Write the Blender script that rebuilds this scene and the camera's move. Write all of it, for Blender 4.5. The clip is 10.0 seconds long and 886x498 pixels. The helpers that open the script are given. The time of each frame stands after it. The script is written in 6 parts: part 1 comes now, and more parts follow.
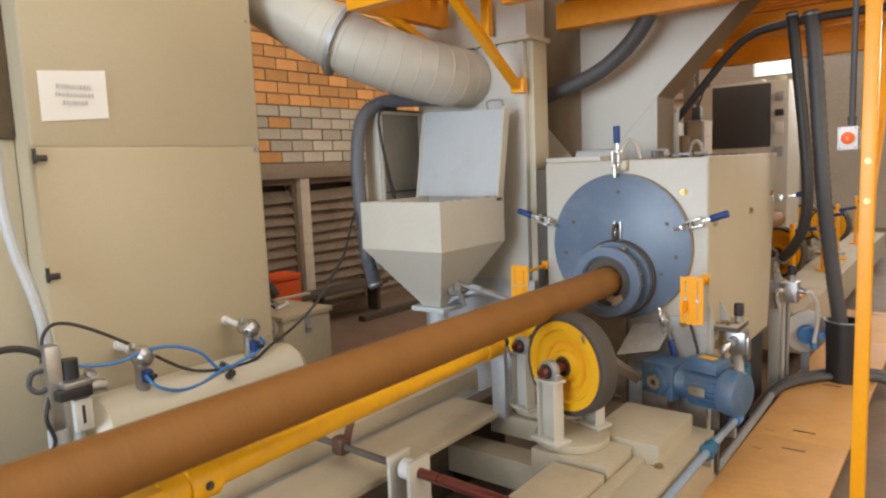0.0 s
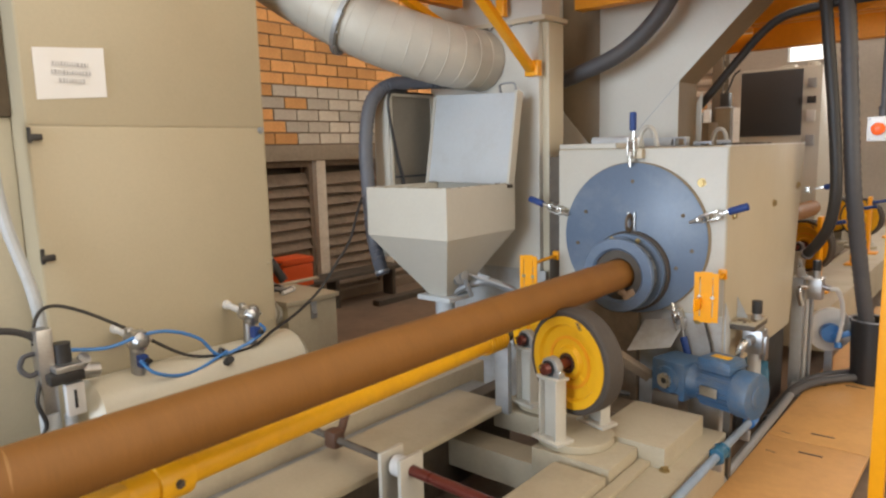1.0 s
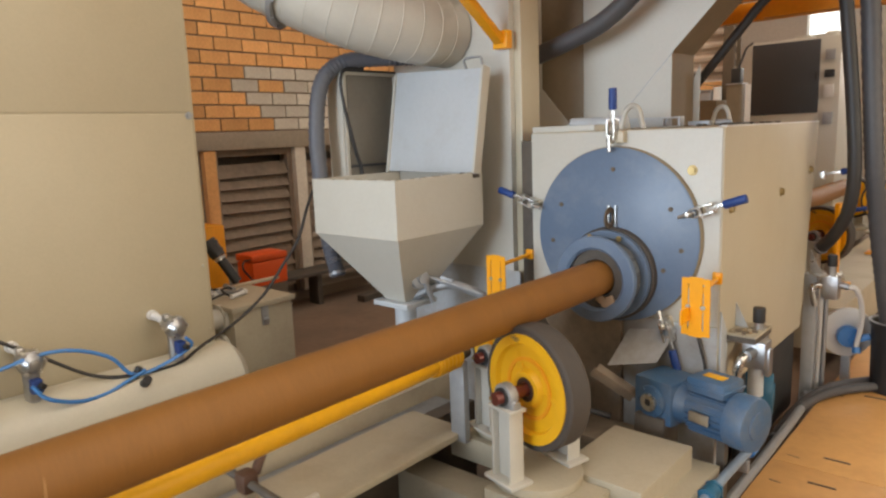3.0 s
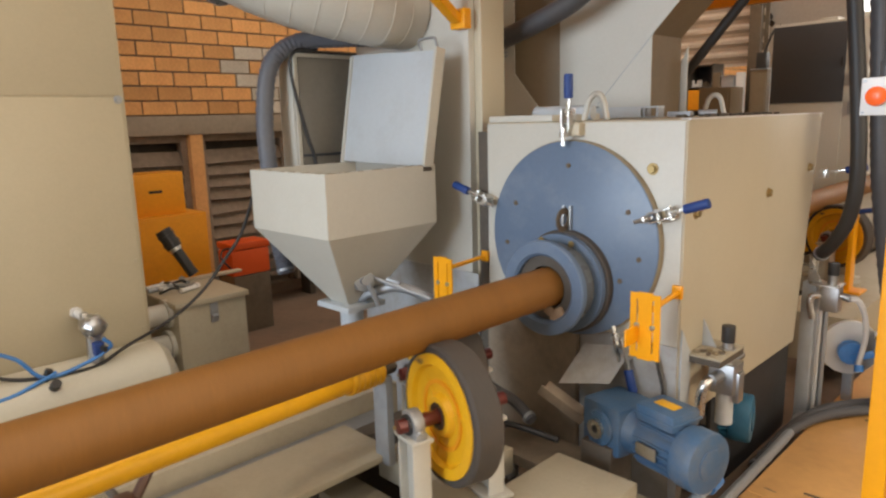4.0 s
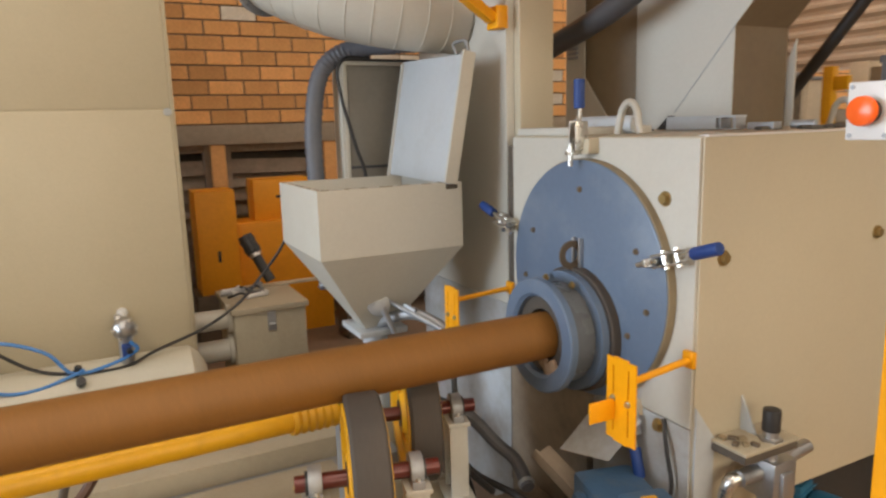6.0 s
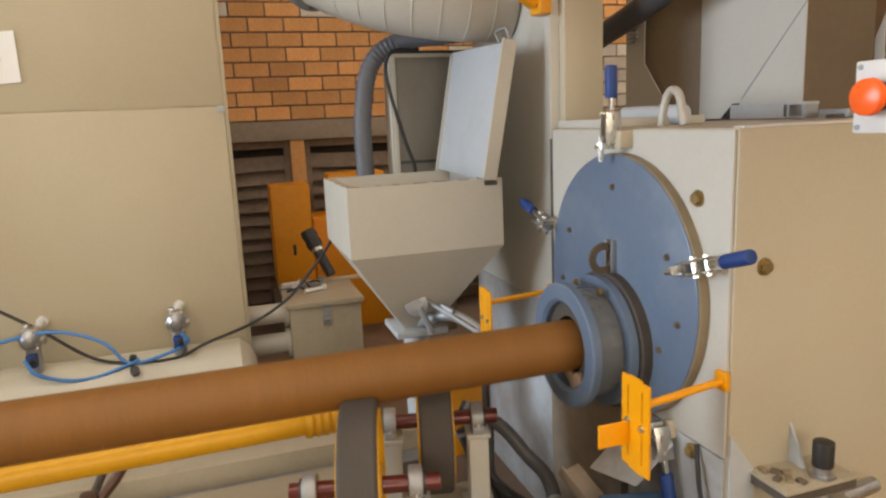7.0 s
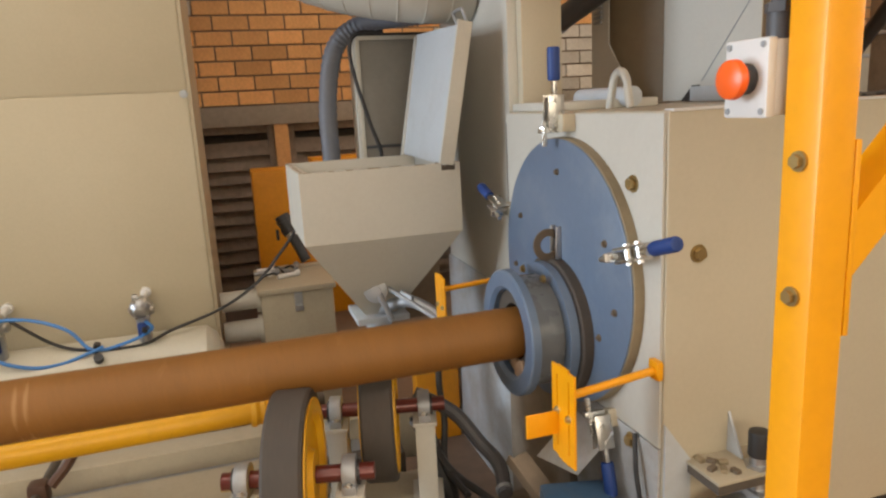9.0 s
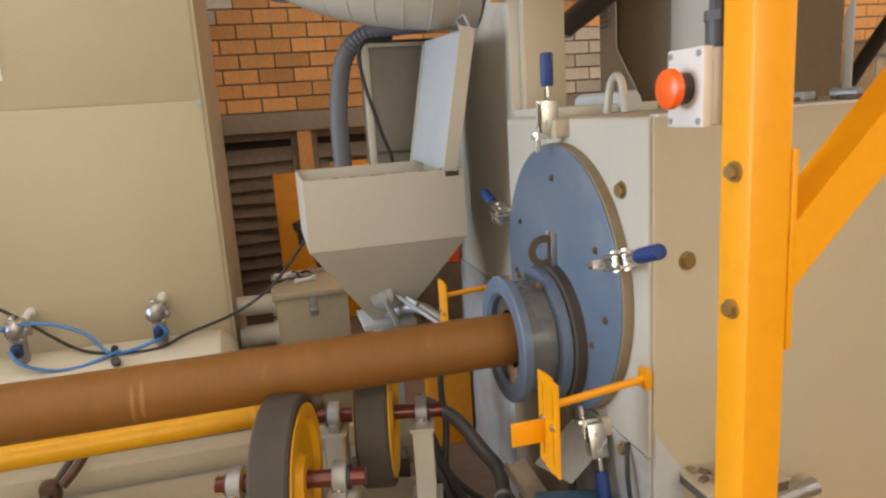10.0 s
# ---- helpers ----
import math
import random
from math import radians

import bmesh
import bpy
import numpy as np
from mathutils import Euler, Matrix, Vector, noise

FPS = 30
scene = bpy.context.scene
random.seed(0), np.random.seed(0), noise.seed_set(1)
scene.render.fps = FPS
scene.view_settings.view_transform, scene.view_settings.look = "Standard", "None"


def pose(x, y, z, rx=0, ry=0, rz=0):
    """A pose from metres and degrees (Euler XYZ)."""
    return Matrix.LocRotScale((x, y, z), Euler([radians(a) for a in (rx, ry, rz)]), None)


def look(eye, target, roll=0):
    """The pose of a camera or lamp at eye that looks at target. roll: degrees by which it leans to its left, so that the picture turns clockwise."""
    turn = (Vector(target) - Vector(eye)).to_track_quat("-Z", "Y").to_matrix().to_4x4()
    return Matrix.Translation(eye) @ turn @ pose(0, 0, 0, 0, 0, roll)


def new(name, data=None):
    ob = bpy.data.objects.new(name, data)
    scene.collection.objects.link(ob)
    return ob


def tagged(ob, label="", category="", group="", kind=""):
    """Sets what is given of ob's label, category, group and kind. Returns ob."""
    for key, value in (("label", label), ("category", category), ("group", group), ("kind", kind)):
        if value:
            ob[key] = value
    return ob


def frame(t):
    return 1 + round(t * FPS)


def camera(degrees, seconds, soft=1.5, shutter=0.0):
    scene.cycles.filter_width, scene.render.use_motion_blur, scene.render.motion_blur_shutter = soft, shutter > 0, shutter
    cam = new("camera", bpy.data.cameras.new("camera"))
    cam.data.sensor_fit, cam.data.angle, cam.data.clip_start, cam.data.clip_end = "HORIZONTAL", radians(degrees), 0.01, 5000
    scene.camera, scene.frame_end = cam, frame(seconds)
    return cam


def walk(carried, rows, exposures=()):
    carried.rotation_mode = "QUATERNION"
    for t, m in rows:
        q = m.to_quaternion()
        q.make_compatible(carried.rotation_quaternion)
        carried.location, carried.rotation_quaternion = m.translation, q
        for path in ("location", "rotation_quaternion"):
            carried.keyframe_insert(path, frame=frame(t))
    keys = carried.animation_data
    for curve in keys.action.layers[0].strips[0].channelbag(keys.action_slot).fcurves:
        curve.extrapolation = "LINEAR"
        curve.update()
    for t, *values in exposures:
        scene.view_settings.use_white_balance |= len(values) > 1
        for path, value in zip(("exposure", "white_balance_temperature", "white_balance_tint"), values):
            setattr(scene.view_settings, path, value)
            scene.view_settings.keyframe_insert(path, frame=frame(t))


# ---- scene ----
cam = camera(66.5, 10.0, soft=2.3, shutter=0.5)
PATH = [
    (0, (0.322, 0.217, 1.539), (-0.909, 1.775, 1.297), -2.4),
    (0.5, (0.367, 0.258, 1.54), (-0.899, 1.784, 1.278), -1.7),
    (1, (0.328, 0.356, 1.547), (-0.957, 1.861, 1.258), -1.5),
    (1.5, (0.253, 0.5, 1.552), (-0.987, 2.04, 1.255), -0.9),
    (2, (0.236, 0.601, 1.552), (-1.009, 2.138, 1.253), -1.9),
    (2.5, (0.234, 0.693, 1.547), (-1.044, 2.198, 1.233), -2.6),
    (4, (0.353, 1.315, 1.56), (-1.041, 2.698, 1.179), -1.6),
    (4.5, (0.398, 1.524, 1.581), (-1.045, 2.853, 1.192), -2.6),
    (5, (0.474, 1.729, 1.574), (-1.082, 2.935, 1.218), -2.5),
    (5.5, (0.555, 1.924, 1.577), (-1.104, 2.985, 1.227), -1.3),
    (7, (0.547, 2.364, 1.575), (-1.327, 2.956, 1.204), -2.6),
    (7.5, (0.569, 2.461, 1.573), (-1.308, 3.033, 1.185), -1.4),
    (8, (0.571, 2.502, 1.573), (-1.295, 3.108, 1.182), -1.5),
    (8.5, (0.569, 2.516, 1.567), (-1.292, 3.115, 1.148), -1.9),
    (9, (0.572, 2.541, 1.571), (-1.3, 3.107, 1.152), -3.0),
    (9.5, (0.584, 2.586, 1.576), (-1.302, 3.108, 1.162), -3.0),
    (10, (0.604, 2.642, 1.575), (-1.297, 3.112, 1.171), -3.7),
]
walk(cam, [(t, look(eye, target, roll)) for t, eye, target, roll in PATH])

# ---------------------------------------------------------------- light
world = bpy.data.worlds.new("hall_sky")
scene.world = world
world.use_nodes = True
wn = world.node_tree
sky = wn.nodes.new("ShaderNodeTexSky")
sky.sky_type = "NISHITA"
sky.sun_disc = False
sky.sun_elevation, sky.sun_rotation = radians(48), radians(150)
wn.nodes["Background"].inputs[1].default_value = 0.12
wn.links.new(sky.outputs[0], wn.nodes["Background"].inputs[0])


def opening_light(name, eye, target, sx, sy, power, colour):
    data = bpy.data.lights.new(name, "AREA")
    data.shape, data.size, data.size_y, data.energy, data.color = "RECTANGLE", sx, sy, power, colour
    ob = new(name, data)
    ob.matrix_world = look(eye, target)
    return ob


SKY_COL, WARM_COL = (0.76, 0.87, 1.0), (1.0, 0.82, 0.58)
opening_light("gate_daylight", (-1.6, -7.7, 2.3), (-1.0, 0.0, 1.5), 4.6, 4.2, 930, SKY_COL)
opening_light("roof_light_one", (0.4, 1.2, 6.2), (0.4, 1.2, 0), 1.6, 7.0, 165, (1.0, 0.86, 0.68))
# added fill lamp for the far end; the roof is closed above it
opening_light("far_fill_light", (-2.4, 8.2, 6.1), (-2.4, 8.2, 0), 3.0, 3.0, 170, (1.0, 0.90, 0.78))
opening_light("roof_light_two", (3.6, 3.0, 6.2), (3.6, 3.0, 0), 1.6, 9.0, 210, (1.0, 0.86, 0.68))
opening_light("side_windows_light", (7.7, 2.5, 3.2), (0.0, 2.5, 1.2), 9.0, 2.6, 390, WARM_COL)
opening_light("end_windows_light", (0.5, 15.7, 3.4), (0.2, 8.0, 1.0), 7.0, 2.0, 260, (1.0, 0.97, 0.92))
scene.view_settings.exposure = -0.06

# ---------------------------------------------------------------- materials


def mat_nodes(name):
    m = bpy.data.materials.new(name)
    m.use_nodes = True
    return m, m.node_tree.nodes, m.node_tree.links, m.node_tree.nodes["Principled BSDF"]


def surface(name, col, rough=0.5, metal=0.0, grain=60.0, vary=0.12, stain=0.25, stain_col=None, bump=0.06, stain_size=2.3, coat=0.0, random_vary=0.0, cover=0.6):
    """Paint, metal, rubber or wood with fine grain, broad stains and a little relief."""
    m, n, l, p = mat_nodes(name)
    tc = n.new("ShaderNodeTexCoord")
    fine = n.new("ShaderNodeTexNoise")
    fine.inputs["Scale"].default_value, fine.inputs["Detail"].default_value = grain, 6
    broad = n.new("ShaderNodeTexNoise")
    broad.inputs["Scale"].default_value, broad.inputs["Detail"].default_value = stain_size, 8
    broad.inputs["Roughness"].default_value = 0.65
    l.new(tc.outputs["Object"], fine.inputs["Vector"])
    l.new(tc.outputs["Object"], broad.inputs["Vector"])
    ramp = n.new("ShaderNodeValToRGB")
    ramp.color_ramp.elements[0].position, ramp.color_ramp.elements[1].position = cover - 0.12, cover + 0.18
    l.new(broad.outputs["Fac"], ramp.inputs["Fac"])
    amount = n.new("ShaderNodeMath")
    amount.operation = "MULTIPLY"
    amount.inputs[1].default_value = stain
    l.new(ramp.outputs["Color"], amount.inputs[0])
    mixs = n.new("ShaderNodeMix")
    mixs.data_type = "RGBA"
    sc = stain_col or tuple(c * 0.62 for c in col)
    mixs.inputs["A"].default_value, mixs.inputs["B"].default_value = (*col, 1), (*sc, 1)
    l.new(amount.outputs[0], mixs.inputs["Factor"])
    hsv = n.new("ShaderNodeHueSaturation")
    rng = n.new("ShaderNodeMapRange")
    rng.inputs["To Min"].default_value, rng.inputs["To Max"].default_value = 1 - vary, 1 + vary
    l.new(fine.outputs["Fac"], rng.inputs["Value"])
    if random_vary:
        info = n.new("ShaderNodeObjectInfo")
        r2 = n.new("ShaderNodeMapRange")
        r2.inputs["To Min"].default_value, r2.inputs["To Max"].default_value = 1 - random_vary, 1 + random_vary
        l.new(info.outputs["Random"], r2.inputs["Value"])
        mul = n.new("ShaderNodeMath")
        mul.operation = "MULTIPLY"
        l.new(rng.outputs[0], mul.inputs[0])
        l.new(r2.outputs[0], mul.inputs[1])
        l.new(mul.outputs[0], hsv.inputs["Value"])
    else:
        l.new(rng.outputs[0], hsv.inputs["Value"])
    l.new(mixs.outputs["Result"], hsv.inputs["Color"])
    l.new(hsv.outputs["Color"], p.inputs["Base Color"])
    rr = n.new("ShaderNodeMapRange")
    rr.inputs["To Min"].default_value, rr.inputs["To Max"].default_value = max(0.03, rough - 0.1), min(1, rough + 0.12)
    l.new(broad.outputs["Fac"], rr.inputs["Value"])
    l.new(rr.outputs[0], p.inputs["Roughness"])
    p.inputs["Metallic"].default_value = metal
    p.inputs["Coat Weight"].default_value = coat
    if bump:
        b = n.new("ShaderNodeBump")
        b.inputs["Strength"].default_value, b.inputs["Distance"].default_value = bump, 0.004
        l.new(fine.outputs["Fac"], b.inputs["Height"])
        wave = n.new("ShaderNodeBump")
        wave.inputs["Strength"].default_value, wave.inputs["Distance"].default_value = 0.12, 0.02
        l.new(broad.outputs["Fac"], wave.inputs["Height"])
        l.new(wave.outputs["Normal"], b.inputs["Normal"])
        l.new(b.outputs["Normal"], p.inputs["Normal"])
    return m


CREAM = surface("cream_paint", (0.50, 0.44, 0.32), 0.42, grain=90, vary=0.05, stain=0.22, stain_col=(0.40, 0.33, 0.22), bump=0.03)
CABCREAM = surface("beige_cabinet_paint", (0.455, 0.395, 0.275), 0.42, grain=90, vary=0.05, stain=0.28, stain_col=(0.36, 0.30, 0.20), bump=0.03, stain_size=1.6)
AIRPIPE = surface("faded_blue_pipe", (0.24, 0.31, 0.40), 0.4, grain=60, vary=0.1, stain=0.4, bump=0.02, stain_size=6)
CREAM_BED = surface("cream_paint_dusty", (0.42, 0.37, 0.27), 0.55, grain=70, vary=0.08, stain=0.45, stain_col=(0.27, 0.21, 0.14), bump=0.05, stain_size=4)
GREYPAINT = surface("pale_grey_paint", (0.52, 0.50, 0.44), 0.42, grain=80, vary=0.05, stain=0.25, stain_col=(0.38, 0.34, 0.27), bump=0.03)
TANKPAINT = surface("ivory_paint", (0.57, 0.53, 0.42), 0.35, grain=70, vary=0.05, stain=0.2, bump=0.03)
SLEEVEGREY = surface("shaded_barrel_grey", (0.12, 0.128, 0.135), 0.26, grain=50, vary=0.1, stain=0.4, stain_col=(0.16, 0.16, 0.155), bump=0.04, stain_size=5)
PANELGREY = surface("dusty_grey_panel", (0.21, 0.195, 0.17), 0.6, grain=40, vary=0.1, stain=0.4, bump=0.05)
BLUE = surface("blue_grey_paint", (0.115, 0.162, 0.24), 0.36, grain=50, vary=0.08, stain=0.6, stain_col=(0.23, 0.27, 0.32), bump=0.04, stain_size=5)
MOTORBLUE = surface("motor_blue_paint", (0.058, 0.125, 0.225), 0.42, grain=60, vary=0.12, stain=0.6, stain_col=(0.20, 0.19, 0.17), bump=0.06, stain_size=9, cover=0.58)
TURQ = surface("turquoise_paint", (0.026, 0.125, 0.215), 0.4, grain=60, vary=0.1)
YELLOW = surface("yellow_paint", (0.87, 0.37, 0.003), 0.35, grain=60, vary=0.06, stain=0.25, stain_col=(0.62, 0.21, 0.01), bump=0.03)
ORANGE = surface("orange_paint", (0.82, 0.33, 0.008), 0.5, grain=40, vary=0.1, stain=0.4, stain_col=(0.55, 0.19, 0.01), bump=0.05)
CASEORANGE = surface("orange_plastic", (0.75, 0.10, 0.015), 0.45, grain=40, vary=0.06)
RUBBER = surface("black_rubber", (0.060, 0.050, 0.042), 0.75, grain=120, vary=0.25, stain=0.7, stain_col=(0.085, 0.066, 0.05), bump=0.2, stain_size=5)
HOSE = surface("dark_grey_hose", (0.07, 0.068, 0.072), 0.5, grain=60, vary=0.12, stain=0.4, stain_col=(0.13, 0.12, 0.11), bump=0.05)
HOSEBLUE = surface("blue_grey_hose", (0.105, 0.112, 0.135), 0.5, grain=60, vary=0.12, stain=0.4, stain_col=(0.16, 0.15, 0.14), bump=0.05)
CABLE = surface("black_cable", (0.028, 0.026, 0.025), 0.5, grain=60, bump=0.0)
BLUEHOSE = surface("blue_air_hose", (0.06, 0.22, 0.55), 0.3, grain=60, bump=0.0)
BLUEGRIP = surface("blue_rubber_grip", (0.012, 0.045, 0.20), 0.5, grain=60, bump=0.05)
BLACKP = surface("black_plastic_and_shade", (0.026, 0.025, 0.025), 0.45, grain=60, vary=0.15)
DARKCAB = surface("charcoal_paint", (0.050, 0.055, 0.064), 0.5, grain=60, vary=0.1)
STEEL = surface("bright_steel", (0.62, 0.61, 0.58), 0.28, 1.0, grain=90, vary=0.12, stain=0.4, stain_col=(0.36, 0.33, 0.29), bump=0.05, stain_size=14)
CASTAL = surface("cast_aluminium", (0.46, 0.46, 0.46), 0.36, 0.95, grain=140, vary=0.15, bump=0.12, stain_size=16)
DULL = surface("galvanised_steel", (0.36, 0.37, 0.38), 0.5, 0.6, grain=40, vary=0.12, stain=0.4, bump=0.06, stain_size=7)
PALEBLUE = surface("pale_blue_grey_paint", (0.47, 0.50, 0.52), 0.45, grain=60, vary=0.06, stain=0.35, stain_col=(0.3, 0.27, 0.22), bump=0.04, stain_size=5)
MAROON = surface("oily_red_brown_shaft", (0.12, 0.022, 0.016), 0.3, 0.3, grain=60, vary=0.15, coat=0.3)
# brown of far boards and cabinets; on the chute it paints in shade
BROWN_CHUTESHADE = surface("brown_paint_and_chute_shade", (0.17, 0.125, 0.075), 0.6, grain=40, vary=0.1, stain=0.4, bump=0.05)
BROWNPLATE = surface("brown_grimy_steel", (0.14, 0.105, 0.07), 0.6, 0.1, grain=30, vary=0.2, stain=0.5, stain_col=(0.05, 0.04, 0.03), bump=0.15, stain_size=6)
# grimy steel; also the dark tone where a few parts paint shade
GRIME_SHADE = surface("dark_grimy_steel_and_shade", (0.085, 0.070, 0.055), 0.65, 0.1, grain=30, vary=0.25, stain=0.5, stain_col=(0.16, 0.12, 0.08), bump=0.15, stain_size=6)
PLY = surface("tan_plywood", (0.64, 0.35, 0.12), 0.5, grain=25, vary=0.1, stain=0.5, stain_col=(0.40, 0.22, 0.085), bump=0.05, stain_size=3.2)
WOODPALE = surface("pale_timber", (0.55, 0.45, 0.32), 0.7, grain=25, vary=0.12)
PAPER = surface("white_paper", (0.80, 0.80, 0.80), 0.7, grain=20, vary=0.02, stain=0.1, bump=0.02)
INK = surface("faded_ink", (0.52, 0.52, 0.53), 0.8, bump=0.0)
WHITEP = surface("white_plastic_and_highlight", (0.68, 0.67, 0.65), 0.35, grain=40, vary=0.03, bump=0.02)
REDBTN = surface("orange_red_plastic", (0.92, 0.13, 0.016), 0.3, grain=40, vary=0.03, bump=0.0)
BRASS = surface("dull_brass", (0.42, 0.31, 0.14), 0.35, 0.9, grain=60, vary=0.15)
MORTAR = surface("mortar", (0.20, 0.145, 0.10), 0.95, grain=40, vary=0.2, stain=0.4, bump=0.3)
BRICK = surface("orange_brick", (0.74, 0.375, 0.135), 0.85, grain=45, vary=0.2, stain=0.35, stain_col=(0.47, 0.20, 0.08), bump=0.25, stain_size=5, random_vary=0.22)
BRICKGREY = surface("grey_washed_brick", (0.60, 0.535, 0.44), 0.9, grain=45, vary=0.2, stain=0.35, stain_col=(0.36, 0.24, 0.15), bump=0.25, stain_size=4, random_vary=0.18)
CONCRETE = surface("grey_brown_concrete", (0.31, 0.25, 0.185), 0.9, grain=30, vary=0.2, stain=0.5, bump=0.2, stain_size=3)
SLAT = surface("weathered_dark_louvre", (0.235, 0.175, 0.125), 0.85, grain=25, vary=0.25, stain=0.5, stain_col=(0.045, 0.034, 0.026), bump=0.2, stain_size=3)
FLOORM = surface("brown_worn_floor", (0.225, 0.155, 0.108), 0.6, grain=18, vary=0.18, stain=0.55, stain_col=(0.09, 0.066, 0.05), bump=0.12, stain_size=1.2, cover=0.5)
PLASTER = surface("dirty_plaster", (0.55, 0.52, 0.47), 0.9, grain=20, vary=0.12, stain=0.4, bump=0.12, stain_size=0.8)
CORR = surface("pinkish_sheet_metal", (0.52, 0.43, 0.335), 0.6, 0.1, grain=20, vary=0.1, stain=0.35, bump=0.05)
ROOFM = surface("roof_sheet", (0.42, 0.40, 0.37), 0.8, grain=15, vary=0.1)
TANRIM = surface("bare_tan_rim", (0.28, 0.22, 0.135), 0.5, 0.2, grain=50, vary=0.15, stain=0.5, stain_col=(0.18, 0.14, 0.09), bump=0.06, stain_size=6)
# dusty steel; on the boot plate it also holds shade
DUST_AND_SHADE = surface("dusty_shaded_brown_steel", (0.25, 0.195, 0.14), 0.75, grain=30, vary=0.2, stain=0.6, stain_col=(0.09, 0.07, 0.05), bump=0.12, stain_size=5)
SHAFTYEL = surface("worn_yellow_paint", (0.80, 0.42, 0.008), 0.42, grain=50, vary=0.08, stain=0.45, stain_col=(0.52, 0.26, 0.02), bump=0.05, stain_size=6)
OILBROWN = surface("oily_dark_brown_steel", (0.085, 0.042, 0.026), 0.45, 0.2, grain=50, vary=0.2, bump=0.1)
DIRTYBLUE = surface("stained_pale_blue_paint", (0.46, 0.49, 0.51), 0.5, grain=60, vary=0.08, stain=0.8, stain_col=(0.24, 0.18, 0.11), bump=0.05, stain_size=3.5, cover=0.52)
ORANGEGRATE = surface("orange_grating_paint", (0.62, 0.27, 0.03), 0.55, grain=40, vary=0.15, stain=0.4)


def rust_pipe():
    """Rust-brown primed steel with faint streaks round the pipe and thin pale scrape marks."""
    m, n, l, p = mat_nodes("rust_brown_pipe")
    tc = n.new("ShaderNodeTexCoord")
    mp = n.new("ShaderNodeMapping")
    mp.inputs["Scale"].default_value = (1.0, 9.0, 1.0)
    l.new(tc.outputs["Object"], mp.inputs["Vector"])
    fine = n.new("ShaderNodeTexNoise")
    fine.inputs["Scale"].default_value, fine.inputs["Detail"].default_value = 130, 5
    l.new(tc.outputs["Object"], fine.inputs["Vector"])
    band = n.new("ShaderNodeTexNoise")
    band.inputs["Scale"].default_value, band.inputs["Detail"].default_value = 1.6, 6
    l.new(mp.outputs[0], band.inputs["Vector"])
    mix = n.new("ShaderNodeMix")
    mix.data_type = "RGBA"
    mix.inputs["A"].default_value, mix.inputs["B"].default_value = (0.19, 0.079, 0.011, 1), (0.25, 0.107, 0.017, 1)
    l.new(band.outputs["Fac"], mix.inputs["Factor"])
    hsv = n.new("ShaderNodeHueSaturation")
    rng = n.new("ShaderNodeMapRange")
    rng.inputs["To Min"].default_value, rng.inputs["To Max"].default_value = 0.8, 1.2
    l.new(fine.outputs["Fac"], rng.inputs["Value"])
    l.new(rng.outputs[0], hsv.inputs["Value"])
    l.new(mix.outputs["Result"], hsv.inputs["Color"])
    l.new(hsv.outputs["Color"], p.inputs["Base Color"])
    p.inputs["Roughness"].default_value = 0.62
    b = n.new("ShaderNodeBump")
    b.inputs["Strength"].default_value, b.inputs["Distance"].default_value = 0.15, 0.002
    l.new(fine.outputs["Fac"], b.inputs["Height"])
    l.new(b.outputs["Normal"], p.inputs["Normal"])
    return m


PIPEM = rust_pipe()
GRITTAN = surface("caked_tan_grit", (0.36, 0.25, 0.165), 0.9, grain=120, vary=0.25, bump=0.3)
SCRAPE = surface("pale_scrape", (0.34, 0.175, 0.06), 0.6, grain=150, vary=0.2, bump=0.05)

# ---------------------------------------------------------------- mesh helpers


def V(*a):
    return Vector(a)


def add_box(bm, c, s, bev=0.0, m=None):
    vs = bmesh.ops.create_cube(bm, size=1.0)["verts"]
    bmesh.ops.transform(bm, matrix=Matrix.Translation(c) @ (m or Matrix.Identity(4)) @ Matrix.Diagonal((*s, 1)), verts=vs)
    if bev:
        es = list({e for v in vs for e in v.link_edges})
        bmesh.ops.bevel(bm, geom=es, offset=min(bev, 0.3 * min(abs(k) for k in s)), segments=2, affect="EDGES", profile=0.6)


def box2(bm, lo, hi, bev=0.0):
    lo, hi = Vector(lo), Vector(hi)
    return add_box(bm, (lo + hi) / 2, hi - lo, bev)


def axis_m(p0, p1):
    d = Vector(p1) - Vector(p0)
    return Matrix.Translation((Vector(p0) + Vector(p1)) / 2) @ d.to_track_quat("Z", "Y").to_matrix().to_4x4(), d.length


def add_cyl(bm, p0, p1, r, seg=20, r2=None, bev=0.0):
    m, h = axis_m(p0, p1)
    vs = bmesh.ops.create_cone(bm, cap_ends=True, cap_tris=False, segments=seg, radius1=r, radius2=r if r2 is None else r2, depth=h)["verts"]
    bmesh.ops.transform(bm, matrix=m, verts=vs)
    if bev:
        es = [e for e in {e for v in vs for e in v.link_edges} if any(len(f.verts) == seg for f in e.link_faces)]
        bmesh.ops.bevel(bm, geom=es, offset=bev, segments=2, affect="EDGES", profile=0.6)


def add_ring(bm, p0, p1, profile, seg=40):
    """A body of revolution about p0-p1; profile: closed list of (along, radius)."""
    a, b = Vector(p0), Vector(p1)
    d = (b - a).normalized()
    q = d.to_track_quat("Z", "Y")
    rows = []
    for k in range(seg):
        th = 2 * math.pi * k / seg
        u = q @ V(math.cos(th), math.sin(th), 0)
        rows.append([bm.verts.new(a + d * s + u * r) for s, r in profile])
    for k in range(seg):
        x, y = rows[k], rows[(k + 1) % seg]
        for i in range(len(profile)):
            j = (i + 1) % len(profile)
            bm.faces.new((x[i], y[i], y[j], x[j]))


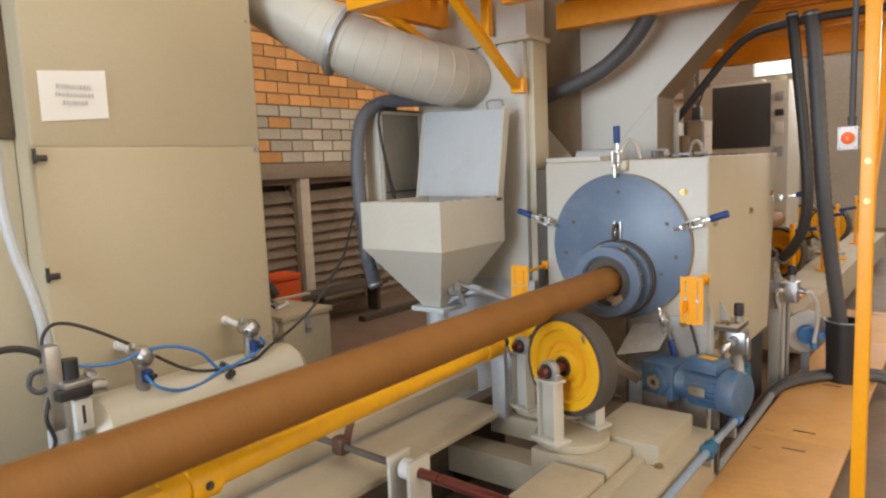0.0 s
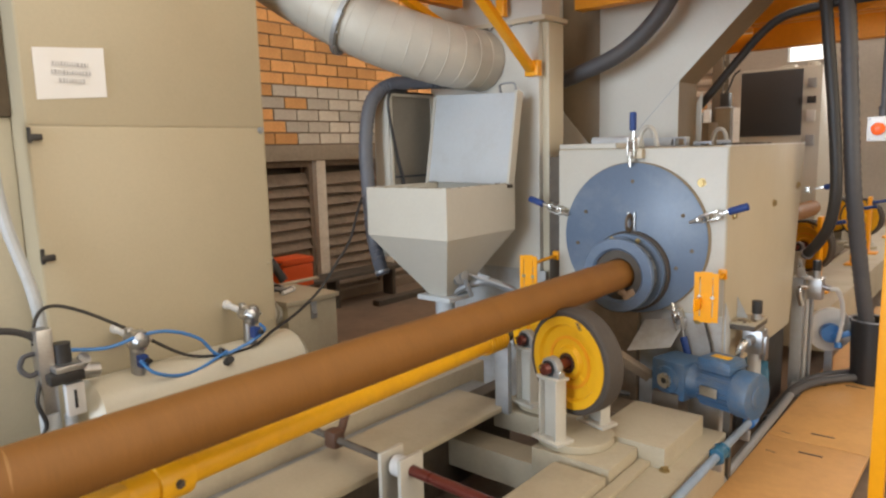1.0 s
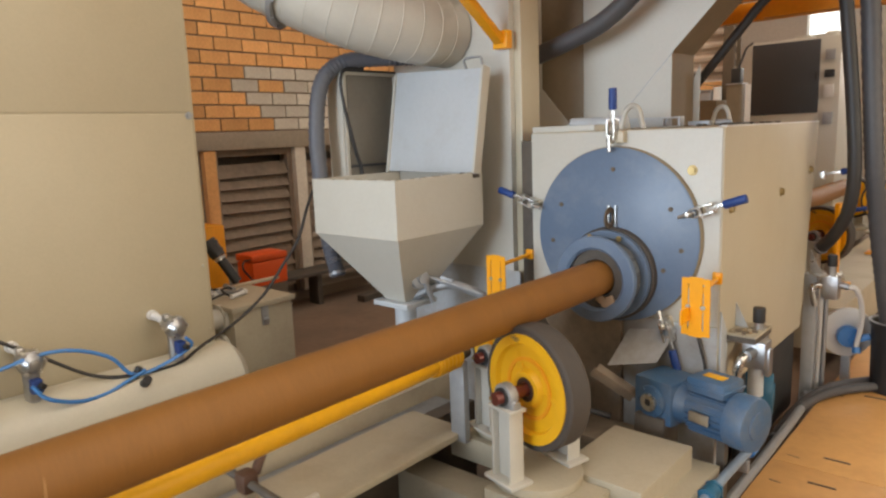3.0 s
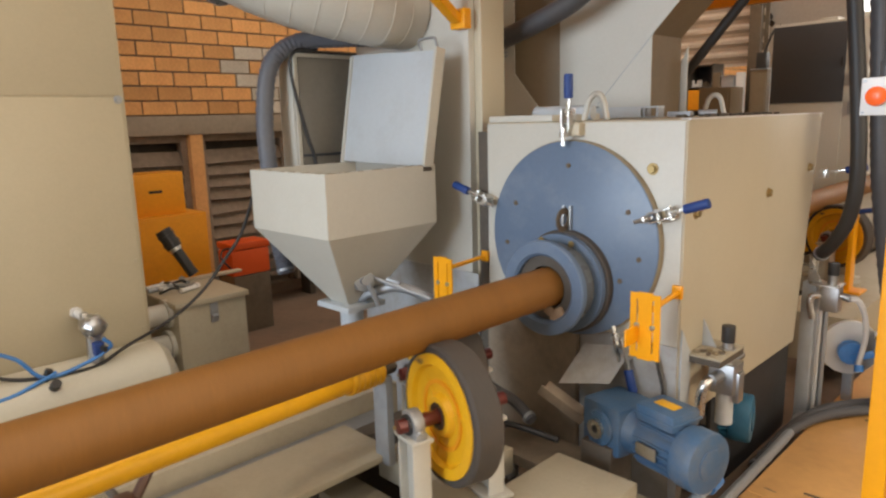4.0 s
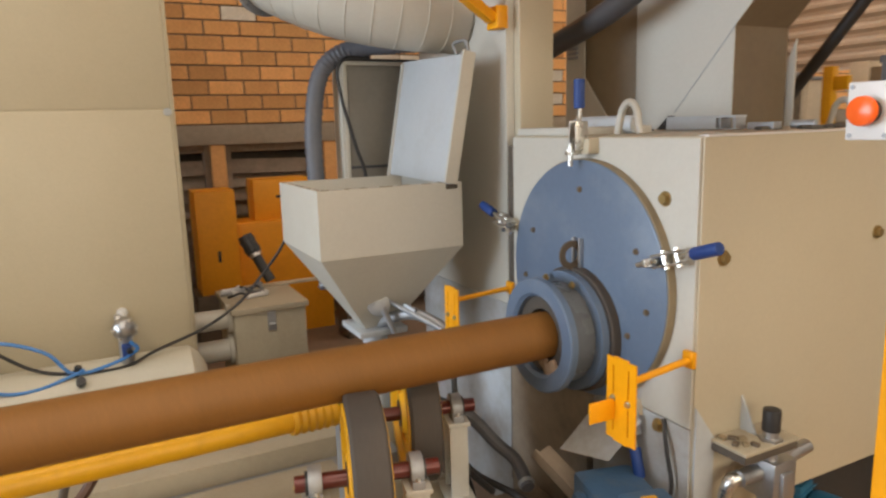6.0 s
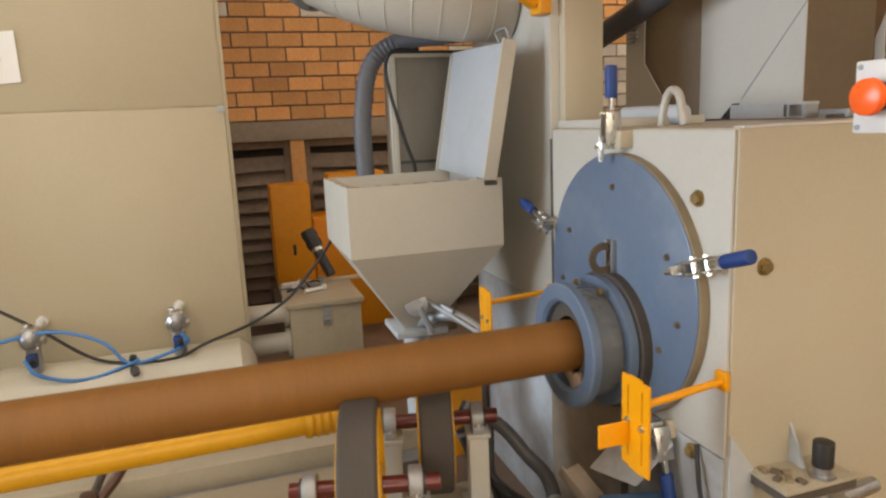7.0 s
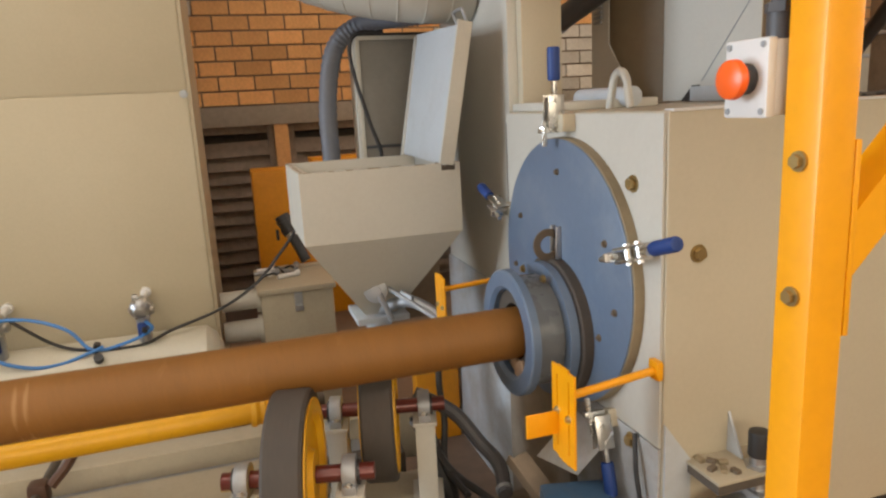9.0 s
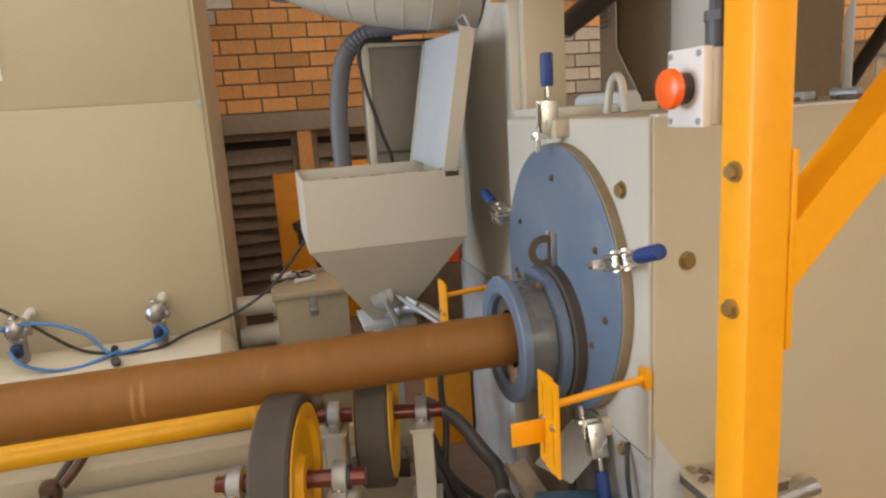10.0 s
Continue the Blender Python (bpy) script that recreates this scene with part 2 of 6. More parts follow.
def smooth_path(pts, n=8):
    p = [Vector(a) for a in pts]
    p = [2 * p[0] - p[1]] + p + [2 * p[-1] - p[-2]]
    out = []
    for i in range(1, len(p) - 2):
        a, b, c, d = p[i - 1:i + 3]
        for k in range(n):
            t = k / n
            out.append(0.5 * (2 * b + (c - a) * t + (2 * a - 5 * b + 4 * c - d) * t * t + (3 * b - a - 3 * c + d) * t ** 3))
    out.append(p[-2])
    return out


def add_tube(bm, pts, r, seg=10, n=8, ribs=0.0):
    path = smooth_path(pts, n)
    rings = []
    up = None
    for i, c in enumerate(path):
        t = (path[min(i + 1, len(path) - 1)] - path[max(i - 1, 0)]).normalized()
        if up is None:
            up = t.orthogonal().normalized()
        up = (up - t * up.dot(t)).normalized()
        w = t.cross(up)
        rr = r * (1 + ribs * (1 if i % 2 else -1))
        rings.append([bm.verts.new(c + (up * math.cos(2 * math.pi * k / seg) + w * math.sin(2 * math.pi * k / seg)) * rr) for k in range(seg)])
    for a, b in zip(rings, rings[1:]):
        for k in range(seg):
            bm.faces.new((a[k], a[(k + 1) % seg], b[(k + 1) % seg], b[k]))
    bm.faces.new(rings[0][::-1])
    bm.faces.new(rings[-1])


def add_prism(bm, poly, vec):
    """Closed polygon of 3D points swept along vec."""
    a = [bm.verts.new(p) for p in poly]
    b = [bm.verts.new(Vector(p) + Vector(vec)) for p in poly]
    bm.faces.new(a[::-1])
    bm.faces.new(b)
    for i in range(len(a)):
        j = (i + 1) % len(a)
        bm.faces.new((a[i], a[j], b[j], b[i]))


def finish(bm, name, material, smooth=True):
    bmesh.ops.recalc_face_normals(bm, faces=bm.faces)
    me = bpy.data.meshes.new(name)
    bm.to_mesh(me)
    bm.free()
    me.materials.append(material)
    if smooth:
        me.shade_smooth()
        me.set_sharp_from_angle(angle=radians(35))
    return me


def part(name, bm, material, parent=None, label="", smooth=True):
    ob = new(name, finish(bm, name, material, smooth))
    if parent:
        ob.parent = parent
        ob.matrix_parent_inverse = parent.matrix_basis.inverted()
    if label:
        ob["label"] = label
    return ob


def thing(name, place, label, category, group="", kind=""):
    e = new(name)
    e.empty_display_size = 0.1
    e.location = place
    bpy.context.view_layer.update()
    return tagged(e, label, category, group, kind)


def B():
    return bmesh.new()


def one(name, material, fill, parent=None, label="", smooth=True):
    bm = B()
    fill(bm)
    return part(name, bm, material, parent, label, smooth)


def box_part(name, material, parent, lo, hi, bev=0.004, label=""):
    return one(name, material, lambda b: box2(b, lo, hi, bev), parent, label)


def cyl_part(name, material, parent, p0, p1, r, seg=20, r2=None, label=""):
    return one(name, material, lambda b: add_cyl(b, p0, p1, r, seg, r2), parent, label)


def bolt(parent, c, d, r=0.011, material=None, name="bolt"):
    """A hexagon bolt with washer at c, its head towards d."""
    bm = B()
    c, d = Vector(c), Vector(d).normalized()
    add_cyl(bm, c, c + d * 0.003, r * 1.45, 14)
    add_cyl(bm, c + d * 0.003, c + d * (0.003 + r * 0.8), r, 6)
    return part(name, bm, material or BRASS, parent)


# ---------------------------------------------------------------- the hall
floor = tagged(one("floor", FLOORM, lambda b: box2(b, (-5.4, -8, -0.2), (8, 16, 0))), "brown worn factory floor", "floor", kind="structure")
ceiling_bm = B()
for lo, hi in (((-5.4, -8, 6.2), (-0.5, 16, 6.35)), ((1.3, -8, 6.2), (2.7, 16, 6.35)), ((4.5, -8, 6.2), (8, 16, 6.35)),
               ((-0.5, -8, 6.2), (1.3, -2.4, 6.35)), ((-0.5, 4.8, 6.2), (1.3, 16, 6.35)), ((2.7, -8, 6.2), (4.5, -1.6, 6.35)), ((2.7, 7.6, 6.2), (4.5, 16, 6.35))):
    box2(ceiling_bm, lo, hi)
tagged(part("ceiling", ceiling_bm, ROOFM), "grey sheet roof with long skylights", "ceiling", kind="structure")


def wall_with_holes(name, label, material, axis, at, thick, u0, u1, z1, holes):
    bm = B()
    us = sorted({u0, u1, *[h[0] for h in holes], *[h[1] for h in holes]})
    zs = sorted({0.0, z1, *[h[2] for h in holes], *[h[3] for h in holes]})
    for a, b in zip(us, us[1:]):
        for c, d in zip(zs, zs[1:]):
            if any(h[0] <= a and b <= h[1] and h[2] <= c and d <= h[3] for h in holes):
                continue
            if axis == "x":
                box2(bm, (at, a, c), (at + thick, b, d))
            else:
                box2(bm, (a, at, c), (b, at + thick, d))
    return tagged(part(name, bm, material), label, "wall", kind="structure")


wall_with_holes("wall_south", "plain wall with a wide open gate", PLASTER, "y", -8.0, 0.2, -5.4, 8, 6.2, [(-4.0, 0.8, 0.0, 4.6)])
wall_with_holes("wall_east", "plain wall with a band of windows", PLASTER, "x", 7.8, 0.2, -7.8, 15.8, 6.2, [(-2.2, 7.2, 1.8, 4.6)])
wall_north = wall_with_holes("wall_north", "dirty plaster end wall with high windows", PLASTER, "y", 15.8, 0.2, -5.4, 8, 6.2, [(-3.46, -2.66, 3.15, 4.4), (-0.6, 1.2, 2.5, 4.4), (2.0, 4.0, 2.5, 4.4)])

# bright overcast sky outside the far windows
haze, hn, hl, hp = mat_nodes("overcast_sky")
hp.inputs["Base Color"].default_value = (0.8, 0.8, 0.8, 1)
hp.inputs["Emission Color"].default_value = (1.0, 0.99, 0.97, 1)
hp.inputs["Emission Strength"].default_value = 1.3
tagged(one("backdrop_sky", haze, lambda b: box2(b, (-5.4, 16.4, 1.5), (6.0, 16.45, 6.0))), "bright overcast sky outside the windows", "sky", kind="structure")

# ---- west wall: brick above a concrete lintel, louvred bays below
WX = -5.06
PIERS = [(1.95, 2.07), (2.89, 3.0), (3.81, 3.92), (4.74, 4.86), (5.68, 5.8), (6.62, 6.74)]
wall_west = tagged(one("wall_west", MORTAR, lambda b: [box2(b, (WX - 0.3, -8, 1.63), (WX - 0.012, 16, 6.2)), box2(b, (WX - 0.3, -8, 0), (WX - 0.012, 1.95, 1.48)), box2(b, (WX - 0.3, 6.74, 0), (WX - 0.012, 16, 1.48)), box2(b, (WX - 0.3, 1.95, 0), (WX - 0.012, 6.74, 0.1))]), "orange brick wall with grey-washed lower courses", "wall", kind="structure")
tagged(one("trim", CONCRETE, lambda b: box2(b, (WX - 0.3, -8, 1.48), (WX + 0.012, 16, 1.632), 0.008)), "grey-brown concrete lintel band", "lintel", kind="structure")
# one dark sheet added to close the bays behind the slats
backdrop = tagged(one("backdrop", GRIME_SHADE, lambda b: box2(b, (WX - 0.36, 1.9, 0), (WX - 0.31, 6.8, 1.5))), "dark backing sheet behind the louvres", "boards", kind="structure")
for k, (a, b_) in enumerate(PIERS):
    pier = tagged(one("pier", BRICK if a < 4.5 else BRICKGREY, lambda b, a=a, b_=b_: box2(b, (WX - 0.25, a, 0.1), (WX, b_, 1.48), 0.006)), "brick and concrete pier between louvres", "pier", "wall piers")
random.seed(4)
for k, ((_, y0), (y1, _)) in enumerate(zip(PIERS, PIERS[1:])):
    lv = thing("louvre", (WX - 0.12, (y0 + y1) / 2, 0.1), "dark weathered louvred opening with sagging slats", "louvre", "louvred bays")
    box_part("frame", SLAT, lv, (WX - 0.16, y0, 0.1), (WX - 0.06, y0 + 0.05, 1.48))
    box_part("frame", SLAT, lv, (WX - 0.16, y1 - 0.05, 0.1), (WX - 0.06, y1, 1.48))
    box_part("frame", SLAT, lv, (WX - 0.16, y0 + 0.05, 1.42), (WX - 0.06, y1 - 0.05, 1.48))
    z = 0.16
    while z < 1.4:
        sag = random.uniform(-0.012, 0.012)
        bm = B()
        add_tubeish = [V(WX - 0.135, y0 + 0.05, z), V(WX - 0.07, y0 + 0.05, z - 0.112), V(WX - 0.058, y0 + 0.05, z - 0.108), V(WX - 0.123, y0 + 0.05, z + 0.006)]
        add_prism(bm, [p + V(0, 0, sag) for p in add_tubeish], (0, y1 - y0 - 0.1, -2 * sag))
        part("slat", bm, SLAT, lv, smooth=False)
        z += 0.108

# ---- north end: corrugated sheet and columns far behind the machine
sheet = B()
pts = [(9.0 + (0.022 if i % 4 in (1, 2) else -0.022), 2.02 + 0.035 * i) for i in range(34)]
for (ya, za), (yb, zb) in zip(pts, pts[1:]):
    add_prism(sheet, [V(-4.9, ya, za), V(-4.9, yb, zb), V(-4.9, yb + 0.01, zb), V(-4.9, ya + 0.01, za)], (2.42, 0, 0))
tagged(part("corrugated_sheet", sheet, CORR, smooth=False), "pinkish corrugated sheet screen", "sheet", kind="structure")
for x, y in ((-2.50, 8.9), (-4.85, 8.9), (0.1, 12.8), (-0.85, 11.6), (1.4, 11)):
    col = thing("steel_column", (x, y, 0), "dark brown steel hall column", "column", "hall columns")
    box_part("web", BROWNPLATE, col, (x - 0.01, y - 0.1, 0), (x + 0.01, y + 0.1, 6.2), 0.002)
    box_part("flange", BROWNPLATE, col, (x - 0.06, y - 0.115, 0), (x + 0.06, y - 0.1, 6.2), 0.002)
    box_part("flange", BROWNPLATE, col, (x - 0.06, y + 0.1, 0), (x + 0.06, y + 0.115, 6.2), 0.002)


# ---- stored boards, shelves and boxes under the sheet
BACKROW = ((-3.62, -3.43, 2.06, "timber_board", WOODPALE, "upright timber board in the far workshop", "board"),
           (-3.42, -3.27, 2.00, "timber_board", BROWN_CHUTESHADE, "upright brown board in the far workshop", "board"),
           (-3.26, -3.18, 1.97, "timber_board", BROWNPLATE, "upright dark board in the far workshop", "board"),
           (-3.165, -3.13, 2.04, "white_post", WHITEP, "thin white post in the far workshop", "post"),
           (-2.83, -2.75, 1.95, "timber_board", BROWN_CHUTESHADE, "upright brown board in the far workshop", "board"),
           (-2.74, -2.60, 1.90, "steel_locker", DULL, "grey steel locker in the far workshop", "locker"),
           (-2.585, -2.505, 1.94, "white_post", WHITEP, "white post in the far workshop", "post"),
           (-2.44, -2.275, 1.95, "steel_locker", BROWN_CHUTESHADE, "tan steel locker in the far workshop", "locker"))
for x0, x1, h, nm, mt, lab, cat in BACKROW:
    o = thing(nm, ((x0 + x1) / 2, 8.6, 0), lab, cat, "things along the far screen")
    box_part("body", mt, o, (x0, 8.58, 0), (x1, 8.74 if x1 - x0 > 0.1 else 8.64, h), 0.006)
    if "locker" in nm:
        box_part("door", mt, o, (x0 + 0.01, 8.568, 0.1), (x1 - 0.01, 8.58, h - 0.04), 0.004)
        box_part("top", DULL, o, (x0 - 0.005, 8.57, h), (x1 + 0.005, 8.75, h + 0.012), 0.002)
rack = thing("parts_shelf", (-2.98, 8.7, 0), "dark steel shelf with small parts in the far workshop", "shelf")
box_part("back", BLACKP, rack, (-3.12, 8.86, 0), (-2.84, 8.88, 2.05), 0.003)
for x in (-3.125, -2.85):
    box_part("upright", GRIME_SHADE, rack, (x, 8.6, 0), (x + 0.015, 8.86, 2.05), 0.002)
for z in (1.2, 1.55, 1.80, 2.03):
    box_part("shelf", GRIME_SHADE, rack, (-3.11, 8.6, z), (-2.85, 8.86, z + 0.012), 0.002)
obox = thing("orange_tote", (-2.98, 8.68, 1.562), "orange plastic tote box on the far shelf", "tote box")
box_part("tray", ORANGE, obox, (-3.10, 8.585, 1.564), (-2.86, 8.80, 1.78), 0.008)
rnd = random.Random(31)
for k in range(8):
    x = -3.08 + 0.03 * k
    pc = rnd.choice([WHITEP, DULL, BROWNPLATE])
    r = rnd.uniform(0.008, 0.02)
    tagged(one("small_part", pc, lambda b: [add_cyl(b, (x, 8.66, 1.812), (x, 8.66, 1.812 + rnd.uniform(0.03, 0.09)), r, 10), add_cyl(b, (x, 8.66, 1.812), (x, 8.66, 1.818), r + 0.004, 10)]), "small metal part on the far shelf", "part", "parts on the far shelf")
tagged(one("label_panel", WHITEP, lambda b: [box2(b, (-2.235, 8.56, 0.0), (-2.15, 8.62, 1.94), 0.004), box2(b, (-2.22, 8.553, 1.76), (-2.165, 8.56, 1.80), 0.002)]), "pale narrow equipment panel in the far workshop", "panel")
tagged(one("junction_box", BLACKP, lambda b: [box2(b, (-2.40, 8.60, 1.965), (-2.30, 8.70, 2.12), 0.006), add_cyl(b, (-2.33, 8.64, 2.12), (-2.33, 8.64, 2.15), 0.012, 8)]), "black junction box on the far locker", "junction box")
line_far = B()
add_tube(line_far, [(-2.33, 8.64, 2.14), (-2.30, 8.64, 2.22), (-2.26, 8.64, 2.32), (-2.2, 8.66, 2.37)], 0.012, 8)
tagged(part("cable", line_far, CABLE), "black cable rising from the junction box", "cable")
fan = thing("wall_fan", (-4.93, 15.6, 3.3), "dark three-blade wall fan on the far wall", "fan")
one("motor", BLACKP, lambda b: [add_cyl(b, (-4.93, 15.78, 3.33), (-4.93, 15.5, 3.33), 0.09, 18), add_cyl(b, (-4.93, 15.5, 3.33), (-4.93, 15.44, 3.33), 0.06, 18, 0.03)], fan)
for k in range(3):
    a = radians(80 + 120 * k)
    one("blade", BLACKP, lambda b: add_box(b, (-4.93 + 0.17 * math.cos(a), 15.48, 3.33 + 0.17 * math.sin(a)), (0.24, 0.015, 0.10), 0.004, Matrix.Rotation(-a, 4, "Y") @ Matrix.Rotation(0.3, 4, "X")), fan)

# ---------------------------------------------------------------- dust-collector cabinet with air tank
CX = -2.572
cab = thing("dust_collector_cabinet", (CX - 0.5, 1.85, 0), "tall beige steel cabinet with a seam and hinged door", "cabinet")
box_part("body", CABCREAM, cab, (CX - 1.2, 1.325, 0), (CX - 0.004, 2.393, 3.4), 0.008)
box_part("lower_panel", CABCREAM, cab, (CX - 0.02, 1.33, 0.05), (CX, 2.388, 1.676), 0.006)
box_part("upper_panel", CABCREAM, cab, (CX - 0.02, 1.33, 1.683), (CX, 2.388, 3.35), 0.006)
box_part("flange", CABCREAM, cab, (CX - 0.03, 2.388, 0.3), (CX - 0.012, 2.406, 3.3), 0.002)
for z in (1.645, 1.175):
    bm = B()
    box2(bm, (CX, 1.322, z - 0.02), (CX + 0.02, 1.374, z + 0.005), 0.004)
    add_cyl(bm, (CX + 0.012, 1.329, z - 0.03), (CX + 0.012, 1.329, z + 0.03), 0.008, 10)
    part("hinge", bm, BLACKP, cab)
for z in (1.669,):
    bolt(cab, (CX, 2.376, z), (1, 0, 0), 0.012, DULL)
for y, z in ((2.374, 2.3), (2.374, 1.0), (2.374, 0.7)):
    bolt(cab, (CX, y, z), (1, 0, 0), 0.007, CABCREAM)
side = thing("filter_housing", (-3.3, 0.6, 0), "pale plastered housing beside the cabinet", "housing")
box_part("body", TANKPAINT, side, (-4.2, -1.6, 0), (-2.72, 1.324, 1.72), 0.01)
box_part("hood", BROWNPLATE, side, (-4.2, -1.6, 1.72), (-2.70, 1.324, 3.4), 0.01)
one("conduit", PALEBLUE, lambda b: add_tube(b, [(-2.56, 1.20, 1.70), (-2.54, 1.19, 1.5), (-2.53, 1.21, 1.3), (-2.50, 1.26, 1.05), (-2.49, 1.275, 0.8), (-2.49, 1.28, 0.0)], 0.022, 10), side, "pale blue-grey curved conduit")

sheet_ob = thing("paper_notice", (CX + 0.002, 1.49, 1.82), "white paper notice with three lines of print", "notice")
bm = B()
g = [[bm.verts.new((CX + 0.004 + 0.004 * math.sin(i * 1.3) * (j / 4), 1.373 + 0.266 * i / 6, 1.780 + 0.196 * j / 4 + 0.020 * i / 6)) for j in range(5)] for i in range(7)]
for i in range(6):
    for j in range(4):
        bm.faces.new((g[i][j], g[i + 1][j], g[i + 1][j + 1], g[i][j + 1]))
part("sheet", bm, PAPER, sheet_ob)
for y0, y1, z in ((1.438, 1.573, 1.921), (1.433, 1.581, 1.889), (1.458, 1.558, 1.857)):
    rnd = random.Random(int(z * 1000))
    bm = B()
    y = y0
    while y < y1:
        w = rnd.uniform(0.003, 0.009)
        box2(bm, (CX + 0.0095, y, z - 0.0085), (CX + 0.0105, min(y + w, y1), z + 0.0085))
        y += w + 0.0055
    part("print_line", bm, INK, sheet_ob, "line of unreadable grey print")

tank = thing("air_tank", (-2.42, 1.87, 0), "ivory horizontal air tank along the cabinet", "air tank")
TX, TZ, TR = -2.425, 0.525, 0.155
bm = B()
prof = [(0.0, 0.0001), (0.008, 0.07), (0.03, 0.12), (0.07, TR), (1.03, TR), (1.07, 0.12), (1.092, 0.07), (1.10, 0.0001)]
add_ring(bm, (TX, 1.325, TZ), (TX, 2.425, TZ), prof, 36)
part("shell", bm, TANKPAINT, tank)
for y in (1.55, 2.2):
    one("saddle", CREAM_BED, lambda b, y=y: [box2(b, (TX - 0.15, y - 0.02, 0), (TX + 0.15, y + 0.02, 0.42), 0.004), box2(b, (TX - 0.18, y - 0.05, 0), (TX + 0.18, y + 0.05, 0.012), 0.003)], tank)
one("plug", BLACKP, lambda b: [add_cyl(b, (-2.33, 1.94, 0.62), (-2.285, 1.945, 0.655), 0.018, 10), add_cyl(b, (-2.345, 1.94, 0.60), (-2.33, 1.94, 0.62), 0.011, 10)], tank)


def pulse_valve(y):
    v = thing("pulse_valve", (-2.35, y, 0.68), "cast aluminium diaphragm valve with a white elbow", "valve", "valves on the air tank")
    zc = 0.815
    one("elbow", WHITEP, lambda b: add_tube(b, [(CX, y, zc + 0.015), (-2.52, y, zc + 0.012), (-2.47, y, zc + 0.005), (-2.40, y, zc)], 0.0155, 12), v, "white pipe stub into the cabinet")
    one("collar", WHITEP, lambda b: add_cyl(b, (CX, y, zc + 0.015), (CX + 0.02, y, zc + 0.015), 0.022, 16), v)
    bm = B()
    add_cyl(bm, (-2.43, y, zc), (-2.375, y, zc - 0.004), 0.036, 18, bev=0.006)
    add_cyl(bm, (-2.375, y, zc - 0.004), (-2.355, y, zc - 0.006), 0.046, 18, bev=0.004)
    add_cyl(bm, (-2.355, y, zc - 0.006), (-2.33, y, zc - 0.01), 0.04, 18, 0.022)
    add_cyl(bm, (-2.385, y, 0.66), (-2.385, y, zc), 0.028, 14)
    part("body", bm, CASTAL, v)
    for k in range(6):
        a = k * math.pi / 3
        c = V(-2.362, y + 0.041 * math.cos(a), zc - 0.005 + 0.041 * math.sin(a))
        one("cover_screw", STEEL, lambda b, c=c: [add_cyl(b, c - V(0.026, 0, 0), c + V(0.010, 0, 0), 0.0085, 8), add_cyl(b, c + V(0.010, 0, 0), c + V(0.020, 0, 0), 0.006, 6)], v)
    one("cover_boss", CASTAL, lambda b: add_cyl(b, (-2.345, y, zc - 0.008), (-2.322, y, zc - 0.010), 0.018, 12, bev=0.003), v, "cast boss")
    one("side_lug", CASTAL, lambda b: add_box(b, (-2.40, y + 0.03, zc - 0.02), (0.05, 0.03, 0.035), 0.006), v)
    one("top_lug", CASTAL, lambda b: add_box(b, (-2.40, y - 0.02, zc + 0.035), (0.03, 0.025, 0.03), 0.006), v)
    one("coil", BLUEGRIP, lambda b: box2(b, (-2.36, y - 0.018, 0.705), (-2.32, y + 0.018, 0.755), 0.005), v, "blue-black solenoid coil")
    one("plug", BLACKP, lambda b: add_cyl(b, (-2.32, y + 0.008, 0.735), (-2.30, y + 0.012, 0.732), 0.011, 10), v)


for y in (2.115, 1.58):
    pulse_valve(y)

frl = thing("air_service_unit", (-2.36, 1.26, 0.55), "aluminium air regulator with black knob and hoses", "regulator")
one("regulator_body", CASTAL, lambda b: [box2(b, (-2.40, 1.20, 0.62), (-2.33, 1.255, 0.94), 0.008), add_cyl(b, (-2.38, 1.30, 0.75), (-2.38, 1.42, 0.73), 0.03, 14), add_cyl(b, (-2.39, 1.34, 0.75), (-2.34, 1.36, 0.80), 0.025, 12), box2(b, (-2.42, 1.235, 0.775), (-2.28, 1.335, 0.80), 0.006)], frl)
one("knob", BLACKP, lambda b: [add_cyl(b, (-2.35, 1.285, 0.80), (-2.35, 1.285, 0.875), 0.032, 16), box2(b, (-2.39, 1.215, 0.735), (-2.28, 1.335, 0.775), 0.006)], frl, "black adjusting knob and bracket")
one("gauge_plate", WHITEP, lambda b: box2(b, (-2.33, 1.268, 0.60), (-2.298, 1.335, 0.725), 0.006), frl)
one("gauge_window", BLACKP, lambda b: box2(b, (-2.298, 1.294, 0.63), (-2.294, 1.304, 0.70), 0.001), frl)
one("bowl", PALEBLUE, lambda b: [add_cyl(b, (-2.36, 1.225, 0.42), (-2.36, 1.225, 0.62), 0.035, 16), add_cyl(b, (-2.34, 1.29, 0.35), (-2.34, 1.29, 0.6), 0.022, 14)], frl)
one("hose", HOSE, lambda b: add_tube(b, [(-2.36, 1.215, 0.785), (-2.36, 1.175, 0.775), (-2.37, 1.150, 0.805), (-2.37, 1.165, 0.845), (-2.37, 1.205, 0.850)], 0.010, 10), frl)
one("hose", CABLE, lambda b: add_tube(b, [(-2.35, 1.21, 0.76), (-2.33, 1.18, 0.68), (-2.33, 1.20, 0.58), (-2.34, 1.15, 0.5), (-2.35, 1.17, 0.4)], 0.008, 8), frl)


